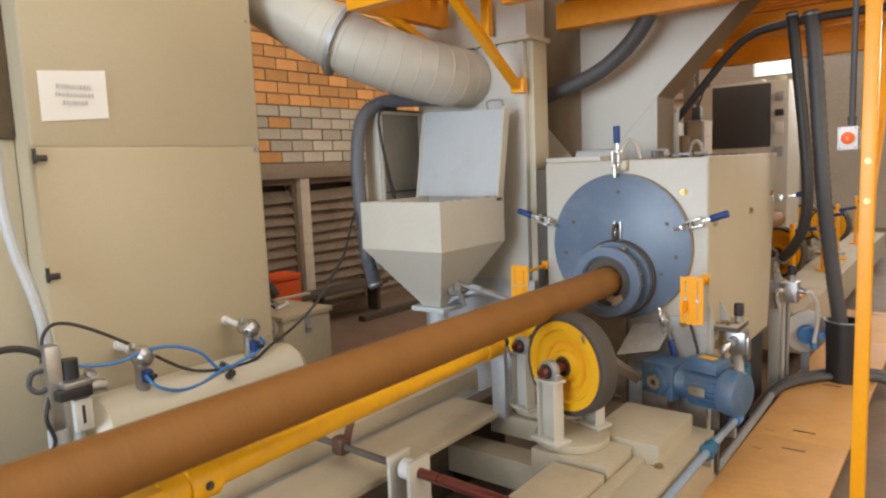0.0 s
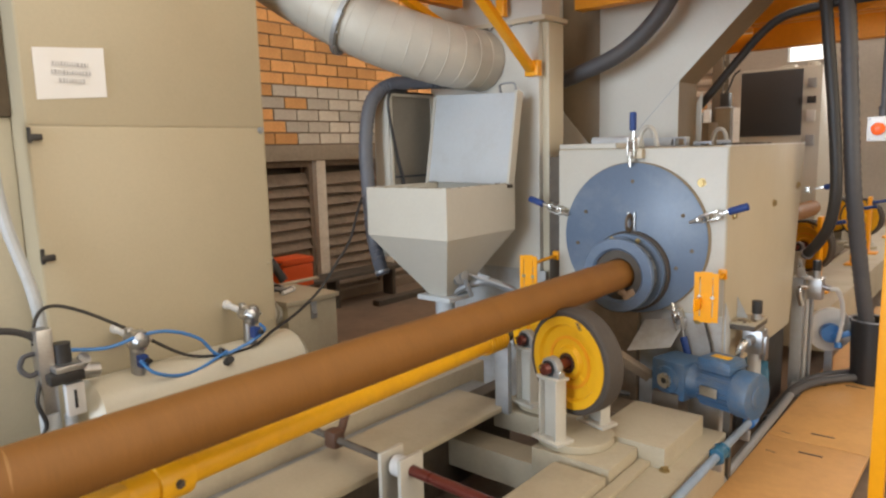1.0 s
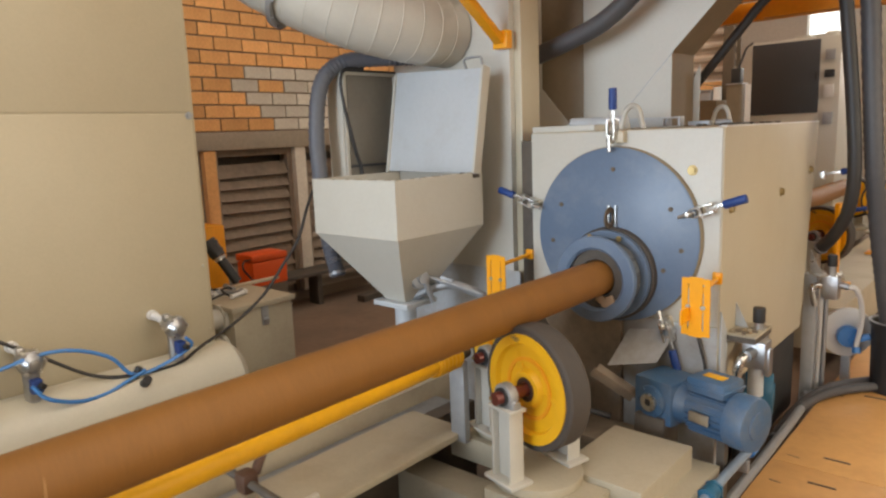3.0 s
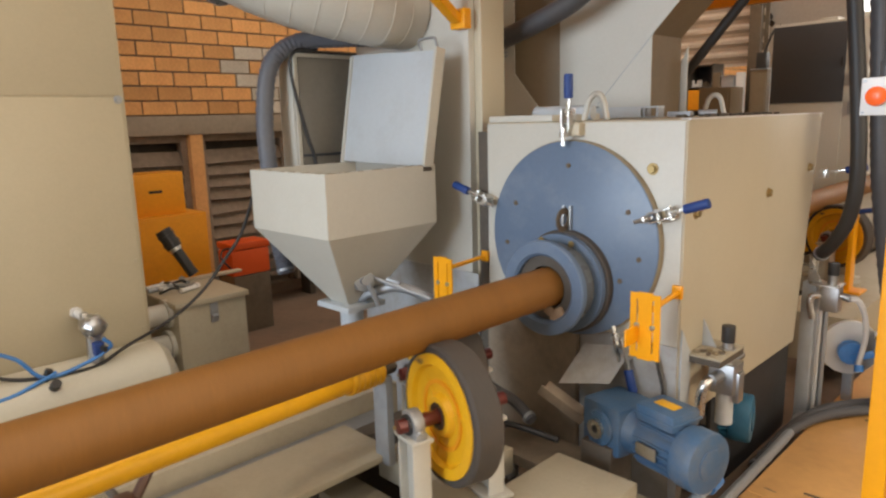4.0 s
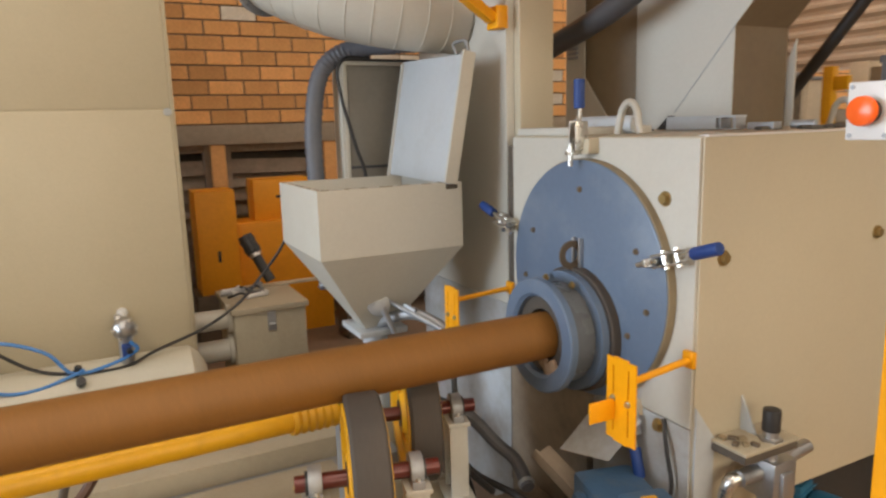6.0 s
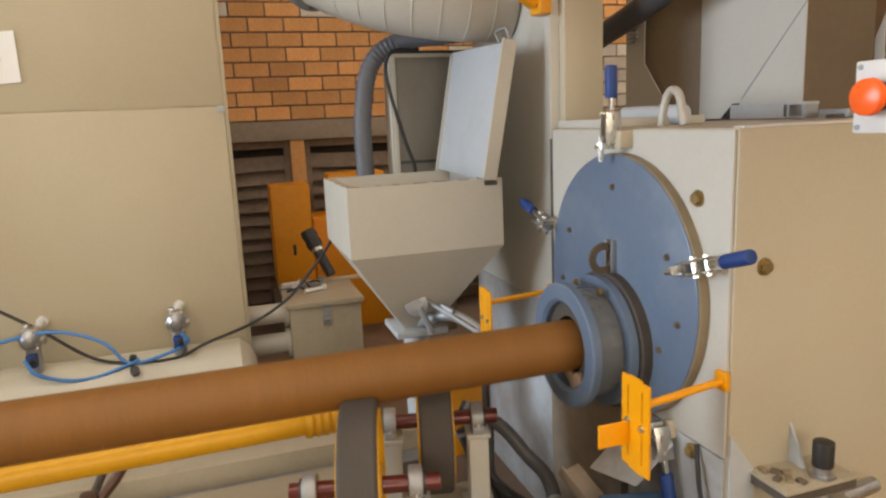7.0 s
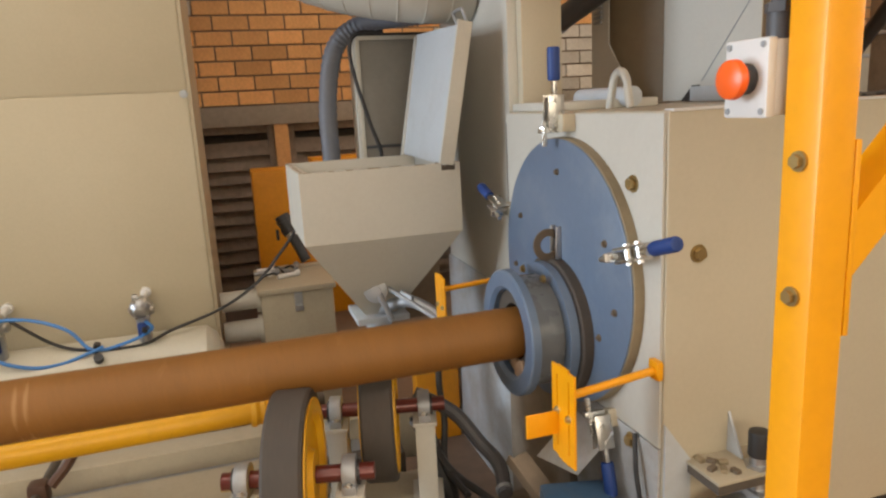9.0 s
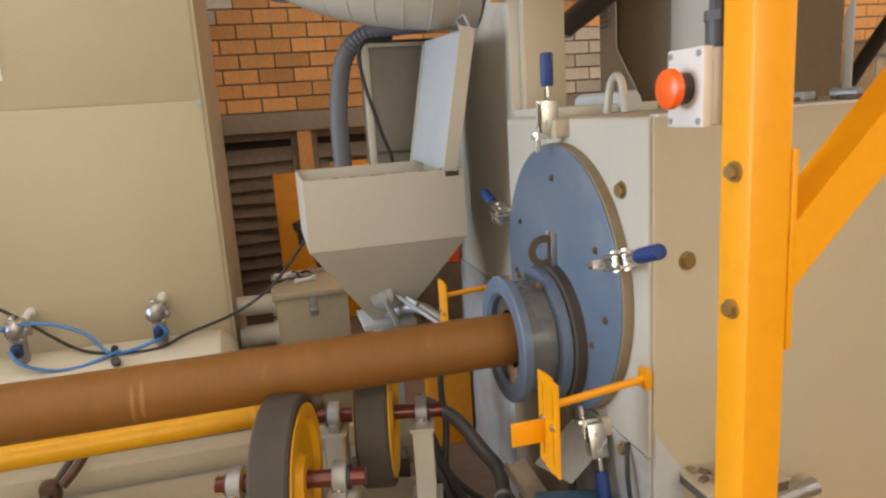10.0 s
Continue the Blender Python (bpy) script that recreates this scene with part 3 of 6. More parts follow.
def line_thing(name, label, category, material, pts, r, seg=8, ribs=0.0, n=8, group=""):
    bm = B()
    add_tube(bm, pts, r, seg, n, ribs)
    ob = tagged(part(name, bm, material), label, category, group)
    if r >= 0.02:
        for a, b_ in ((pts[0], pts[1]), (pts[-1], pts[-2])):
            a, d = Vector(a), (Vector(b_) - Vector(a)).normalized()
            one("hose_clamp", DULL, lambda b, a=a, d=d: add_ring(b, a + d * 0.012, a + d, [(0, r * 0.97), (0, r + 0.004), (0.012, r + 0.004), (0.012, r * 0.97)], 20), ob, "steel hose clamp")
    return ob


line_thing("air_hose", "thin blue air hose looping between valves", "hose", BLUEHOSE,
           [(-2.38, 1.25, 0.86), (-2.36, 1.29, 0.845), (-2.35, 1.45, 0.815), (-2.35, 1.60, 0.835), (-2.35, 1.72, 0.82), (-2.35, 1.84, 0.76), (-2.34, 1.92, 0.67), (-2.33, 2.05, 0.685), (-2.32, 2.15, 0.73), (-2.32, 2.13, 0.77)], 0.0075, 8)
line_thing("air_hose", "thin blue air hose looping under the valve", "hose", BLUEHOSE,
           [(-2.32, 1.56, 0.74), (-2.30, 1.60, 0.685), (-2.31, 1.70, 0.64), (-2.32, 1.80, 0.635), (-2.33, 1.90, 0.66), (-2.335, 1.96, 0.68)], 0.0075, 8)
line_thing("cable", "black cable draped over the air tank", "cable", CABLE,
           [(-2.37, 1.2, 0.88), (-2.42, 1.235, 0.97), (-2.44, 1.30, 1.0), (-2.44, 1.42, 0.95), (-2.42, 1.60, 0.83), (-2.38, 1.78, 0.70), (-2.35, 1.93, 0.665), (-2.35, 2.1, 0.66), (-2.37, 2.22, 0.70), (-2.42, 2.42, 0.75), (-2.43, 2.58, 0.84), (-2.42, 2.70, 0.97), (-2.40, 2.78, 1.08), (-2.41, 2.85, 1.22), (-2.42, 2.90, 1.3)], 0.007, 8)
line_thing("cable", "black rubber hose leaving the regulator", "hose", CABLE,
           [(-2.36, 1.24, 0.86), (-2.38, 1.19, 0.92), (-2.40, 1.10, 0.95), (-2.42, 0.98, 0.92), (-2.44, 0.85, 0.82), (-2.5, 0.7, 0.6), (-2.6, 0.5, 0.02)], 0.013, 8)
tagged(one("cable_tie", BLACKP, lambda b: [add_cyl(b, (-2.35, 1.925, 0.655), (-2.34, 1.94, 0.695), 0.014, 8), add_box(b, (-2.335, 1.925, 0.67), (0.01, 0.04, 0.008), 0.002)]), "black cable tie round hose and cable", "cable tie")

# ---- dust box on the floor with clutter
dbox = thing("dust_bin_box", (-2.95, 2.77, 0), "grey-beige steel dust box joined to the cabinet", "dust box")
box_part("body", CREAM_BED, dbox, (-3.2, 2.60, 0), (-2.745, 2.955, 0.70), 0.006)
box_part("lid", CREAM_BED, dbox, (-3.215, 2.585, 0.70), (-2.73, 2.97, 0.728), 0.006)
for z, r in ((0.66, 0.05), (0.50, 0.055)):
    one("stub", GREYPAINT, lambda b, z=z, r=r: [add_cyl(b, (-2.86, 2.41, z), (-2.86, 2.60, z), r, 20), add_cyl(b, (-2.86, 2.58, z), (-2.86, 2.60, z), r + 0.02, 20)], dbox)
one("latch", DULL, lambda b: [box2(b, (-2.747, 2.76, 0.60), (-2.735, 2.80, 0.715), 0.003), add_cyl(b, (-2.735, 2.765, 0.63), (-2.735, 2.795, 0.63), 0.01, 8)], dbox)
torch = thing("black_torch", (-3.15, 2.87, 0.742), "black ribbed torch leaning on the dust box", "torch")
TB, TD = V(-3.135, 2.872, 0.765), V(-0.36, -0.36, 0.86).normalized()
one("barrel", BLACKP, lambda b: [add_cyl(b, TB, TB + TD * 0.166, 0.028, 16), add_cyl(b, TB + TD * 0.174, TB + TD * 0.284, 0.041, 16), add_cyl(b, TB + TD * 0.194, TB + TD * 0.212, 0.045, 16), add_cyl(b, TB + TD * 0.246, TB + TD * 0.264, 0.045, 16)], torch)
one("band", STEEL, lambda b: add_cyl(b, TB + TD * 0.154, TB + TD * 0.173, 0.033, 16), torch)
rnd = random.Random(7)
for k in range(9):
    a = rnd.uniform(0, 3.1)
    c = V(-3.05 + rnd.uniform(-0.08, 0.12), 2.72 + rnd.uniform(-0.08, 0.12), 0.728)
    w = V(math.cos(a), math.sin(a), 0) * rnd.uniform(0.04, 0.09)
    bm = B()
    if k % 3 == 0:
        add_tube(bm, [c - w + V(0, 0, 0.008), c + V(0.02, 0.01, 0.03), c + w + V(0, 0, 0.008)], 0.006, 8, 5)
        tagged(part("wire_offcut", bm, CABLE), "short dark wire offcut on the box", "wire", "clutter on the dust box")
    else:
        add_cyl(bm, c - w + V(0, 0, 0.014), c + w + V(0, 0, 0.014), 0.012, 10)
        add_cyl(bm, c + w * 0.7 + V(0, 0, 0.017), c + w + V(0, 0, 0.017), 0.017, 6)
        tagged(part("pipe_fitting", bm, DULL if k % 2 else WHITEP), "small pipe fitting lying on the box", "fitting", "clutter on the dust box")
tagged(one("plank", WOODPALE, lambda b: box2(b, (-3.19, 2.70, 0.7285), (-3.145, 3.16, 0.742), 0.002)), "pale wooden strip lying on the box", "plank")

# ---- things along the west wall
for lo, hi, slot in (((-4.75, 2.66, 0.42), (-4.45, 2.94, 1.17), "z"), ((-4.95, 3.12, 0.9), (-4.7, 3.56, 1.215), "y"), ((-4.98, 2.97, 0.0), (-4.62, 3.68, 0.9), "")):
    yb = thing("yellow_guard_box", ((lo[0] + hi[0]) / 2, (lo[1] + hi[1]) / 2, lo[2]), "yellow sheet-steel guard box by the wall", "guard box", "yellow guard boxes")
    box_part("shell", ORANGE, yb, lo, hi, 0.006)
    box_part("front_panel", ORANGE, yb, (hi[0], lo[1] + 0.02, lo[2] + 0.02), (hi[0] + 0.003, hi[1] - 0.02, hi[2] - 0.02), 0.001)
    cy, cz = (lo[1] + hi[1]) / 2, (lo[2] + hi[2]) / 2
    if slot == "y":
        one("hand_slot", BLACKP, lambda b: box2(b, (hi[0] + 0.001, cy - 0.05, cz + 0.01), (hi[0] + 0.005, cy + 0.05, cz + 0.03), 0.002), yb)
    if slot == "z":
        one("hand_slot", BLACKP, lambda b: box2(b, (hi[0] + 0.001, cy - 0.01, cz - 0.14), (hi[0] + 0.005, cy + 0.012, cz - 0.06), 0.002), yb)
low_guard = thing("yellow_guard_box", (-2.33, 3.35, 0), "low orange-yellow guard box at the foot of the casing", "guard box", "yellow guard boxes")
box_part("shell", ORANGE, low_guard, (-2.38, 3.245, 0), (-2.30, 3.455, 0.36), 0.006)
box_part("lip", ORANGE, low_guard, (-2.385, 3.24, 0.36), (-2.295, 3.46, 0.372), 0.003)
tagged(one("crate", BROWNPLATE, lambda b: box2(b, (-4.78, 2.62, 0), (-4.42, 2.96, 0.42), 0.006)), "low grimy crate under the guard box", "crate")
bench = thing("low_bench", (-4.9, 4.3, 0), "dark low steel bench along the wall", "bench")
box_part("top", GRIME_SHADE, bench, (-5.0, 3.75, 0.30), (-4.72, 5.6, 0.335), 0.004)
for y in (3.85, 4.7, 5.5):
    box_part("leg", GRIME_SHADE, bench, (-4.95, y, 0), (-4.80, y + 0.05, 0.30), 0.003)
tagged(one("crate", BROWNPLATE, lambda b: box2(b, (-4.44, 3.65, 0), (-4.20, 3.95, 0.44), 0.006)), "low brown steel crate under the tool case", "crate")
case = thing("orange_tool_case", (-4.31, 3.80, 0.44), "orange plastic tool case on a low brown crate", "tool case")
box_part("body", CASEORANGE, case, (-4.42, 3.645, 0.442), (-4.20, 3.955, 0.635), 0.015)
box_part("lid", CASEORANGE, case, (-4.425, 3.64, 0.637), (-4.195, 3.96, 0.69), 0.012)
one("cord", CABLE, lambda b: add_tube(b, [(-4.193, 3.65, 0.49), (-4.18, 3.59, 0.55), (-4.20, 3.56, 0.61), (-4.24, 3.60, 0.65), (-4.22, 3.645, 0.66)], 0.007, 6), case)
for k, (z, y0, y1) in enumerate(((0.06, 5.0, 6.4),)):
    tagged(one("steel_bar", GRIME_SHADE, lambda b, z=z, y0=y0, y1=y1: box2(b, (-4.6 + 0.15 * k, y0, 0), (-4.5 + 0.15 * k, y1, z), 0.004)), "dark steel bar lying on the floor", "steel bar", "bars on the floor")

# ---------------------------------------------------------------- elevator column, hopper and ducts
column = thing("elevator_column", (-2.0, 3.6, 0), "tall pale-grey bucket-elevator casing with bolted flange", "elevator casing")
box_part("casing", GREYPAINT, column, (-2.40, 3.475, 0.0), (-1.64, 3.66, 2.20), 0.006)
box_part("corner_strip", CREAM, column, (-1.64, 3.51, 0.3), (-1.60, 3.66, 2.20), 0.004)
box_part("flange", CREAM, column, (-2.43, 3.445, 2.20), (-1.585, 3.68, 2.225), 0.004)
box_part("upper_casing", GREYPAINT, column, (-2.40, 3.475, 2.225), (-1.62, 3.66, 3.4), 0.006)
for k in range(6):
    bolt(column, (-2.33 + 0.13 * k, 3.46, 2.20), (0, 0, -1), 0.009, DULL)
box_part("boot", DIRTYBLUE, column, (-2.405, 3.468, 0.0), (-1.60, 3.475, 0.88), 0.003, "pale blue-grey dirty boot plate")

hopper = thing("dosing_hopper", (-1.96, 3.05, 0.75), "cream steel feed hopper with a tapered bottom", "hopper")
HX0, HX1, HY0, HY1 = -2.212, -1.682, 2.742, 3.300
bm = B()


def shell_loop(bm, x0, x1, y0, y1, z):
    return [bm.verts.new(p) for p in ((x0, y0, z), (x1, y0, z), (x1, y1, z), (x0, y1, z))]


loops = [shell_loop(bm, HX0, HX1, HY0, HY1, 1.127), shell_loop(bm, HX0, HX1, HY0, HY1, 1.370), shell_loop(bm, HX0 + 0.03, HX1 - 0.03, HY0 + 0.03, HY1 - 0.03, 1.370), shell_loop(bm, HX0 + 0.03, HX1 - 0.03, HY0 + 0.03, HY1 - 0.03, 1.127)]
for a, b_ in zip(loops, loops[1:]):
    for k in range(4):
        bm.faces.new((a[k], a[(k + 1) % 4], b_[(k + 1) % 4], b_[k]))
part("bin", bm, GREYPAINT, hopper, smooth=False)
bm = B()
a, b_ = shell_loop(bm, HX0, HX1, HY0, HY1, 1.127), shell_loop(bm, -2.0, -1.88, 2.962, 3.082, 0.80)
for k in range(4):
    bm.faces.new((a[k], a[(k + 1) % 4], b_[(k + 1) % 4], b_[k]))
bm.faces.new(b_)
part("cone", bm, GREYPAINT, hopper, "tapered discharge cone", smooth=False)
one("sill", BROWNPLATE, lambda b: box2(b, (HX0 + 0.035, HY0 + 0.035, 1.20), (HX1 - 0.035, HY1 - 0.035, 1.215), 0.002), hopper, "brown grit filling")
one("outlet_flange", PALEBLUE, lambda b: [box2(b, (-2.05, 2.922, 0.775), (-1.83, 3.122, 0.80), 0.004), add_cyl(b, (-1.94, 3.022, 0.3), (-1.94, 3.022, 0.775), 0.05, 18)], hopper)
rnd = random.Random(17)
for k in range(7):
    y0 = HY0 + 0.02 + 0.075 * k + rnd.uniform(0, 0.02)
    one("worn_edge", TANRIM, lambda b: add_box(b, (HX1 - rnd.uniform(0.004, 0.012), y0, 1.3705), (rnd.uniform(0.006, 0.016), rnd.uniform(0.015, 0.05), 0.002), 0.0006), hopper, "bare rusty edge")
for k in range(6):
    x0 = HX0 + 0.04 + 0.085 * k + rnd.uniform(0, 0.02)
    one("worn_edge", TANRIM, lambda b: add_box(b, (x0, HY0 + rnd.uniform(0.004, 0.012), 1.3705), (rnd.uniform(0.015, 0.05), rnd.uniform(0.006, 0.016), 0.002), 0.0006), hopper, "bare rusty edge")
lid = thing("hopper_lid", (-1.95, 3.312, 1.36), "open pale hopper lid leaning on the casing", "lid")
one("plate", PALEBLUE, lambda b: add_prism(b, [V(-2.23, 3.234, 1.375), V(-1.672, 3.234, 1.365), V(-1.672, 3.324, 1.832), V(-2.23, 3.324, 1.855)], (0, 0.012, -0.002)), lid)
for xa, xb in ((-2.236, -2.222), (-1.680, -1.666)):
    one("rim", GREYPAINT, lambda b, xa=xa, xb=xb: add_prism(b, [V(xa, 3.224, 1.37), V(xa, 3.272, 1.362), V(xa, 3.364, 1.835), V(xa, 3.314, 1.846)], (xb - xa, 0, 0)), lid)
one("hinge", GRIME_SHADE, lambda b: box2(b, (-1.76, 3.232, 1.345), (-1.68, 3.282, 1.37), 0.003), lid)
one("handle", DULL, lambda b: add_tube(b, [(-1.80, 3.357, 1.84), (-1.80, 3.342, 1.875), (-1.78, 3.342, 1.885), (-1.72, 3.342, 1.885), (-1.70, 3.342, 1.875), (-1.70, 3.357, 1.83)], 0.006, 8, 4), lid)
one("valve_pipe", DULL, lambda b: [add_tube(b, [(-1.90, 3.022, 0.80), (-1.84, 3.052, 0.84), (-1.74, 3.112, 0.87), (-1.66, 3.172, 0.84), (-1.60, 3.212, 0.80)], 0.022, 12), add_box(b, (-1.74, 3.092, 0.89), (0.06, 0.015, 0.035), 0.004, pose(0, 0, 0, 0, 15, 30))], hopper, "dull grey discharge pipe")
one("valve_wheel", DULL, lambda b: [add_cyl(b, (-1.835, 3.002, 0.905), (-1.80, 2.992, 0.91), 0.045, 18, bev=0.006), add_cyl(b, (-1.80, 2.992, 0.91), (-1.785, 2.988, 0.912), 0.02, 12)], hopper)
one("valve_lever", DULL, lambda b: [add_cyl(b, (-1.82, 3.032, 0.92), (-1.60, 3.172, 0.83), 0.009, 10), add_cyl(b, (-1.79, 3.002, 0.90), (-1.78, 3.042, 0.80), 0.012, 10)], hopper)

fbox = thing("filter_box", (-2.43, 3.27, 0.95), "grey sheet-metal filter box behind the hopper", "filter box")
box_part("body", PANELGREY, fbox, (-2.485, 3.085, 0.95), (-2.372, 3.452, 1.868), 0.006)
box_part("front_strip", GREYPAINT, fbox, (-2.487, 3.080, 0.95), (-2.374, 3.085, 1.868), 0.002)
for y0, y1, z0, z1 in ((3.085, 3.105, 0.95, 1.87), (3.43, 3.45, 0.95, 1.87), (3.105, 3.43, 1.852, 1.87), (3.105, 3.43, 1.398, 1.410)):
    box_part("rim", GREYPAINT if z0 != 1.398 else DARKCAB, fbox, (-2.372, y0, z0), (-2.362, y1, z1), 0.002)
box_part("side_panel", PANELGREY, fbox, (-2.372, 3.112, 1.415), (-2.367, 3.424, 1.846), 0.002)
box_part("cap", CABLE, fbox, (-2.49, 3.09, 1.868), (-2.36, 3.45, 1.880), 0.003, "dark top edge")

line_thing("suction_hose", "ribbed blue-grey suction hose arching down", "hose", HOSEBLUE,
           [(-2.15, 3.40, 1.93), (-2.27, 3.28, 1.93), (-2.38, 3.12, 1.915), (-2.43, 3.01, 1.82), (-2.44, 2.965, 1.6), (-2.43, 2.96, 1.35), (-2.41, 2.96, 1.1), (-2.37, 2.96, 0.95), (-2.34, 2.96, 0.87)], 0.039, 14, 0.05, 14)

elbow = thing("exhaust_elbow", (-2.1, 3.2, 2.03), "large cream lobster-back exhaust elbow with flange", "duct")
EL = [V(-2.02, 3.48, 2.035), V(-2.045, 3.22, 2.05), V(-2.15, 3.0, 2.105), V(-2.33, 2.83, 2.21), V(-2.56, 2.71, 2.36), V(-3.0, 2.52, 2.68), V(-3.5, 2.3, 3.05)]
ELR = 0.165
dense = smooth_path(EL, 3)
one("body", GREYPAINT, lambda b: add_tube(b, EL, ELR, 40, 6), elbow)
for k in range(1, 12, 1):
    d = (dense[k + 1] - dense[k - 1]).normalized()
    one("seam", GREYPAINT, lambda b, k=k, d=d: add_ring(b, dense[k] - d * 0.004, dense[k] + d, [(0, ELR - 0.01), (0, ELR + 0.0008), (0.002, ELR + 0.0022), (0.006, ELR + 0.0022), (0.008, ELR + 0.0008), (0.008, ELR - 0.01)], 40), elbow)
fa, fb = dense[9], dense[10]
fd = (fb - fa).normalized()
fc = fa + (fb - fa) * 0.3
one("flange", DULL, lambda b: add_ring(b, fc, fc + fd, [(0, ELR), (0, ELR + 0.03), (0.022, ELR + 0.03), (0.022, ELR)], 36), elbow)
q = fd.to_track_quat("Z", "Y")
for k in range(12):
    u = q @ V(math.cos(k * math.pi / 6), math.sin(k * math.pi / 6), 0)
    bolt(elbow, fc + u * (ELR + 0.017), -fd, 0.007, DULL)

chute = thing("return_chute", (-1.4, 4.4, 1.6), "grey-beige sloping steel return chute", "chute")
bm = B()
add_prism(bm, [V(-1.62, 4.06, 1.540), V(-1.12, 4.06, 1.540), V(-1.12, 4.06, 1.885), V(-0.35, 4.06, 2.66), V(0.3, 4.06, 3.3), V(-0.4, 4.06, 3.4), V(-1.62, 4.06, 3.4)], (0, 0.004, 0))
part("front_sheet", bm, GREYPAINT, chute, smooth=False)
# the chute's turned-away faces get brown in place of platform shade
one("body", BROWN_CHUTESHADE, lambda b: add_prism(b, [V(-1.62, 4.064, 1.540), V(-1.122, 4.064, 1.540), V(-1.122, 4.064, 1.884), V(-0.352, 4.064, 2.66), V(0.3, 4.064, 3.3), V(-0.4, 4.064, 3.4), V(-1.62, 4.064, 3.4)], (0, 0.270, 0)), chute, "side of the chute, shade put in as brown", False)
one("fin", GREYPAINT, lambda b: add_prism(b, [V(-1.124, 4.340, 1.540), V(-1.092, 4.340, 1.540), V(-1.092, 4.340, 1.845), V(-1.124, 4.340, 1.77)], (0, 0.006, 0)), chute, "pale upright fin", False)
one("seam", DULL, lambda b: add_box(b, (-1.245, 4.059, 1.745), (0.003, 0.002, 0.39), 0.0, pose(0, 0, 0, 0, 43, 0)), chute)
one("base_angle", PALEBLUE, lambda b: [box2(b, (-1.36, 4.0, 1.577), (-1.05, 4.055, 1.585), 0.002), box2(b, (-1.36, 4.0, 1.541), (-1.13, 4.006, 1.577), 0.001), box2(b, (-1.36, 4.0, 1.538), (-1.05, 4.055, 1.542), 0.001)], chute)
for xw in (-1.115, -1.055):
    one("base_web", DULL, lambda b, xw=xw: box2(b, (xw - 0.006, 4.0, 1.542), (xw + 0.006, 4.05, 1.577), 0.001), chute)
one("base_wedge", BLACKP, lambda b: add_prism(b, [V(-1.42, 4.01, 1.539), V(-1.362, 4.01, 1.539), V(-1.362, 4.01, 1.590)], (0, 0.03, 0)), chute, "", False)
# curved plate left of the sheet, its shade painted as brown
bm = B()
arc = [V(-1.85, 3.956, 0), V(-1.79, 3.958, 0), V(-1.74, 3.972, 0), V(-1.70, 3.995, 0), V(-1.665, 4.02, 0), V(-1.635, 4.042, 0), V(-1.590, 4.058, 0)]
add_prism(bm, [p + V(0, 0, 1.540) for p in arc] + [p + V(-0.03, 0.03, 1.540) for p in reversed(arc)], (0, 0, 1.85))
part("side_plate", bm, BROWN_CHUTESHADE, chute, "curved chute side plate, shade put in as brown")
one("vent_panel", GREYPAINT, lambda b: add_prism(b, [V(-1.90, 3.95, 1.5), V(-1.585, 3.95, 1.5), V(-1.585, 3.95, 1.545), V(-1.775, 3.95, 1.76), V(-1.775, 3.95, 3.2), V(-1.90, 3.95, 3.2)], (0, -0.004, 0)), chute, "cream panel")
for k in range(6):
    one("vent_slat", DULL, lambda b, k=k: box2(b, (-1.875, 3.936, 1.84 + 0.018 * k), (-1.815, 3.945, 1.85 + 0.018 * k), 0.001), chute)

# ---------------------------------------------------------------- blast cabinet
blast = thing("blast_cabinet", (-1.05, 4.1, 0), "cream shot-blast cabinet with a round blue door plate", "blast machine")
BX0, BX1, BY0, BY1 = -1.473, -0.63, 3.40, 4.73
bm = B()
add_prism(bm, [V(BX0, BY0, 0.50), V(BX0, 4.56, 0.50), V(BX0, BY1, 1.535), V(BX0, BY0, 1.535)], (BX1 - BX0, 0, 0))
bmesh.ops.bevel(bm, geom=bm.edges[:], offset=0.010, segments=2, affect="EDGES", profile=0.6)
part("body", bm, CREAM, blast)
box_part("front_plate", GREYPAINT, blast, (BX0 + 0.004, BY0 - 0.008, 0.78), (BX1 - 0.006, BY0 + 0.0, 1.530), 0.003)
box_part("lower_plate", DIRTYBLUE, blast, (-1.02, BY0 - 0.008, 0.10), (BX1 - 0.006, BY0, 0.776), 0.003)
# brown holds both the dirt and the shade below the door
box_part("boot_plate", DUST_AND_SHADE, blast, (BX0 + 0.01, BY0 - 0.03, 0.12), (-1.024, BY0, 0.776), 0.02)
box_part("top_plate", GREYPAINT, blast, (BX0 - 0.01, BY0 + 0.02, 1.535), (BX0 + 0.30, BY0 + 0.35, 1.560), 0.004)
# white strip paints the highlight along the upper side edge
box_part("edge_highlight", WHITEP, blast, (BX1 - 0.03, BY0 + 0.01, 1.532), (BX1 + 0.002, BY1, 1.538), 0.002)
# dark strip puts the shading between column and cabinet into colour
box_part("side_shade_strip", GRIME_SHADE, blast, (-1.545, 3.42, 0.2), (BX0 - 0.003, 3.5, 1.50), 0.003)
for x, y, z, d in ((-0.744, BY0 - 0.008, 1.375, (0, -1, 0)), (-0.744, BY0 - 0.008, 0.75, (0, -1, 0)), (BX1, 3.48, 1.227, (1, 0, 0)), (BX1, 4.12, 1.233, (1, 0, 0)), (BX1, 4.60, 1.30, (1, 0, 0))):
    bolt(blast, (x, y, z), d, 0.014)
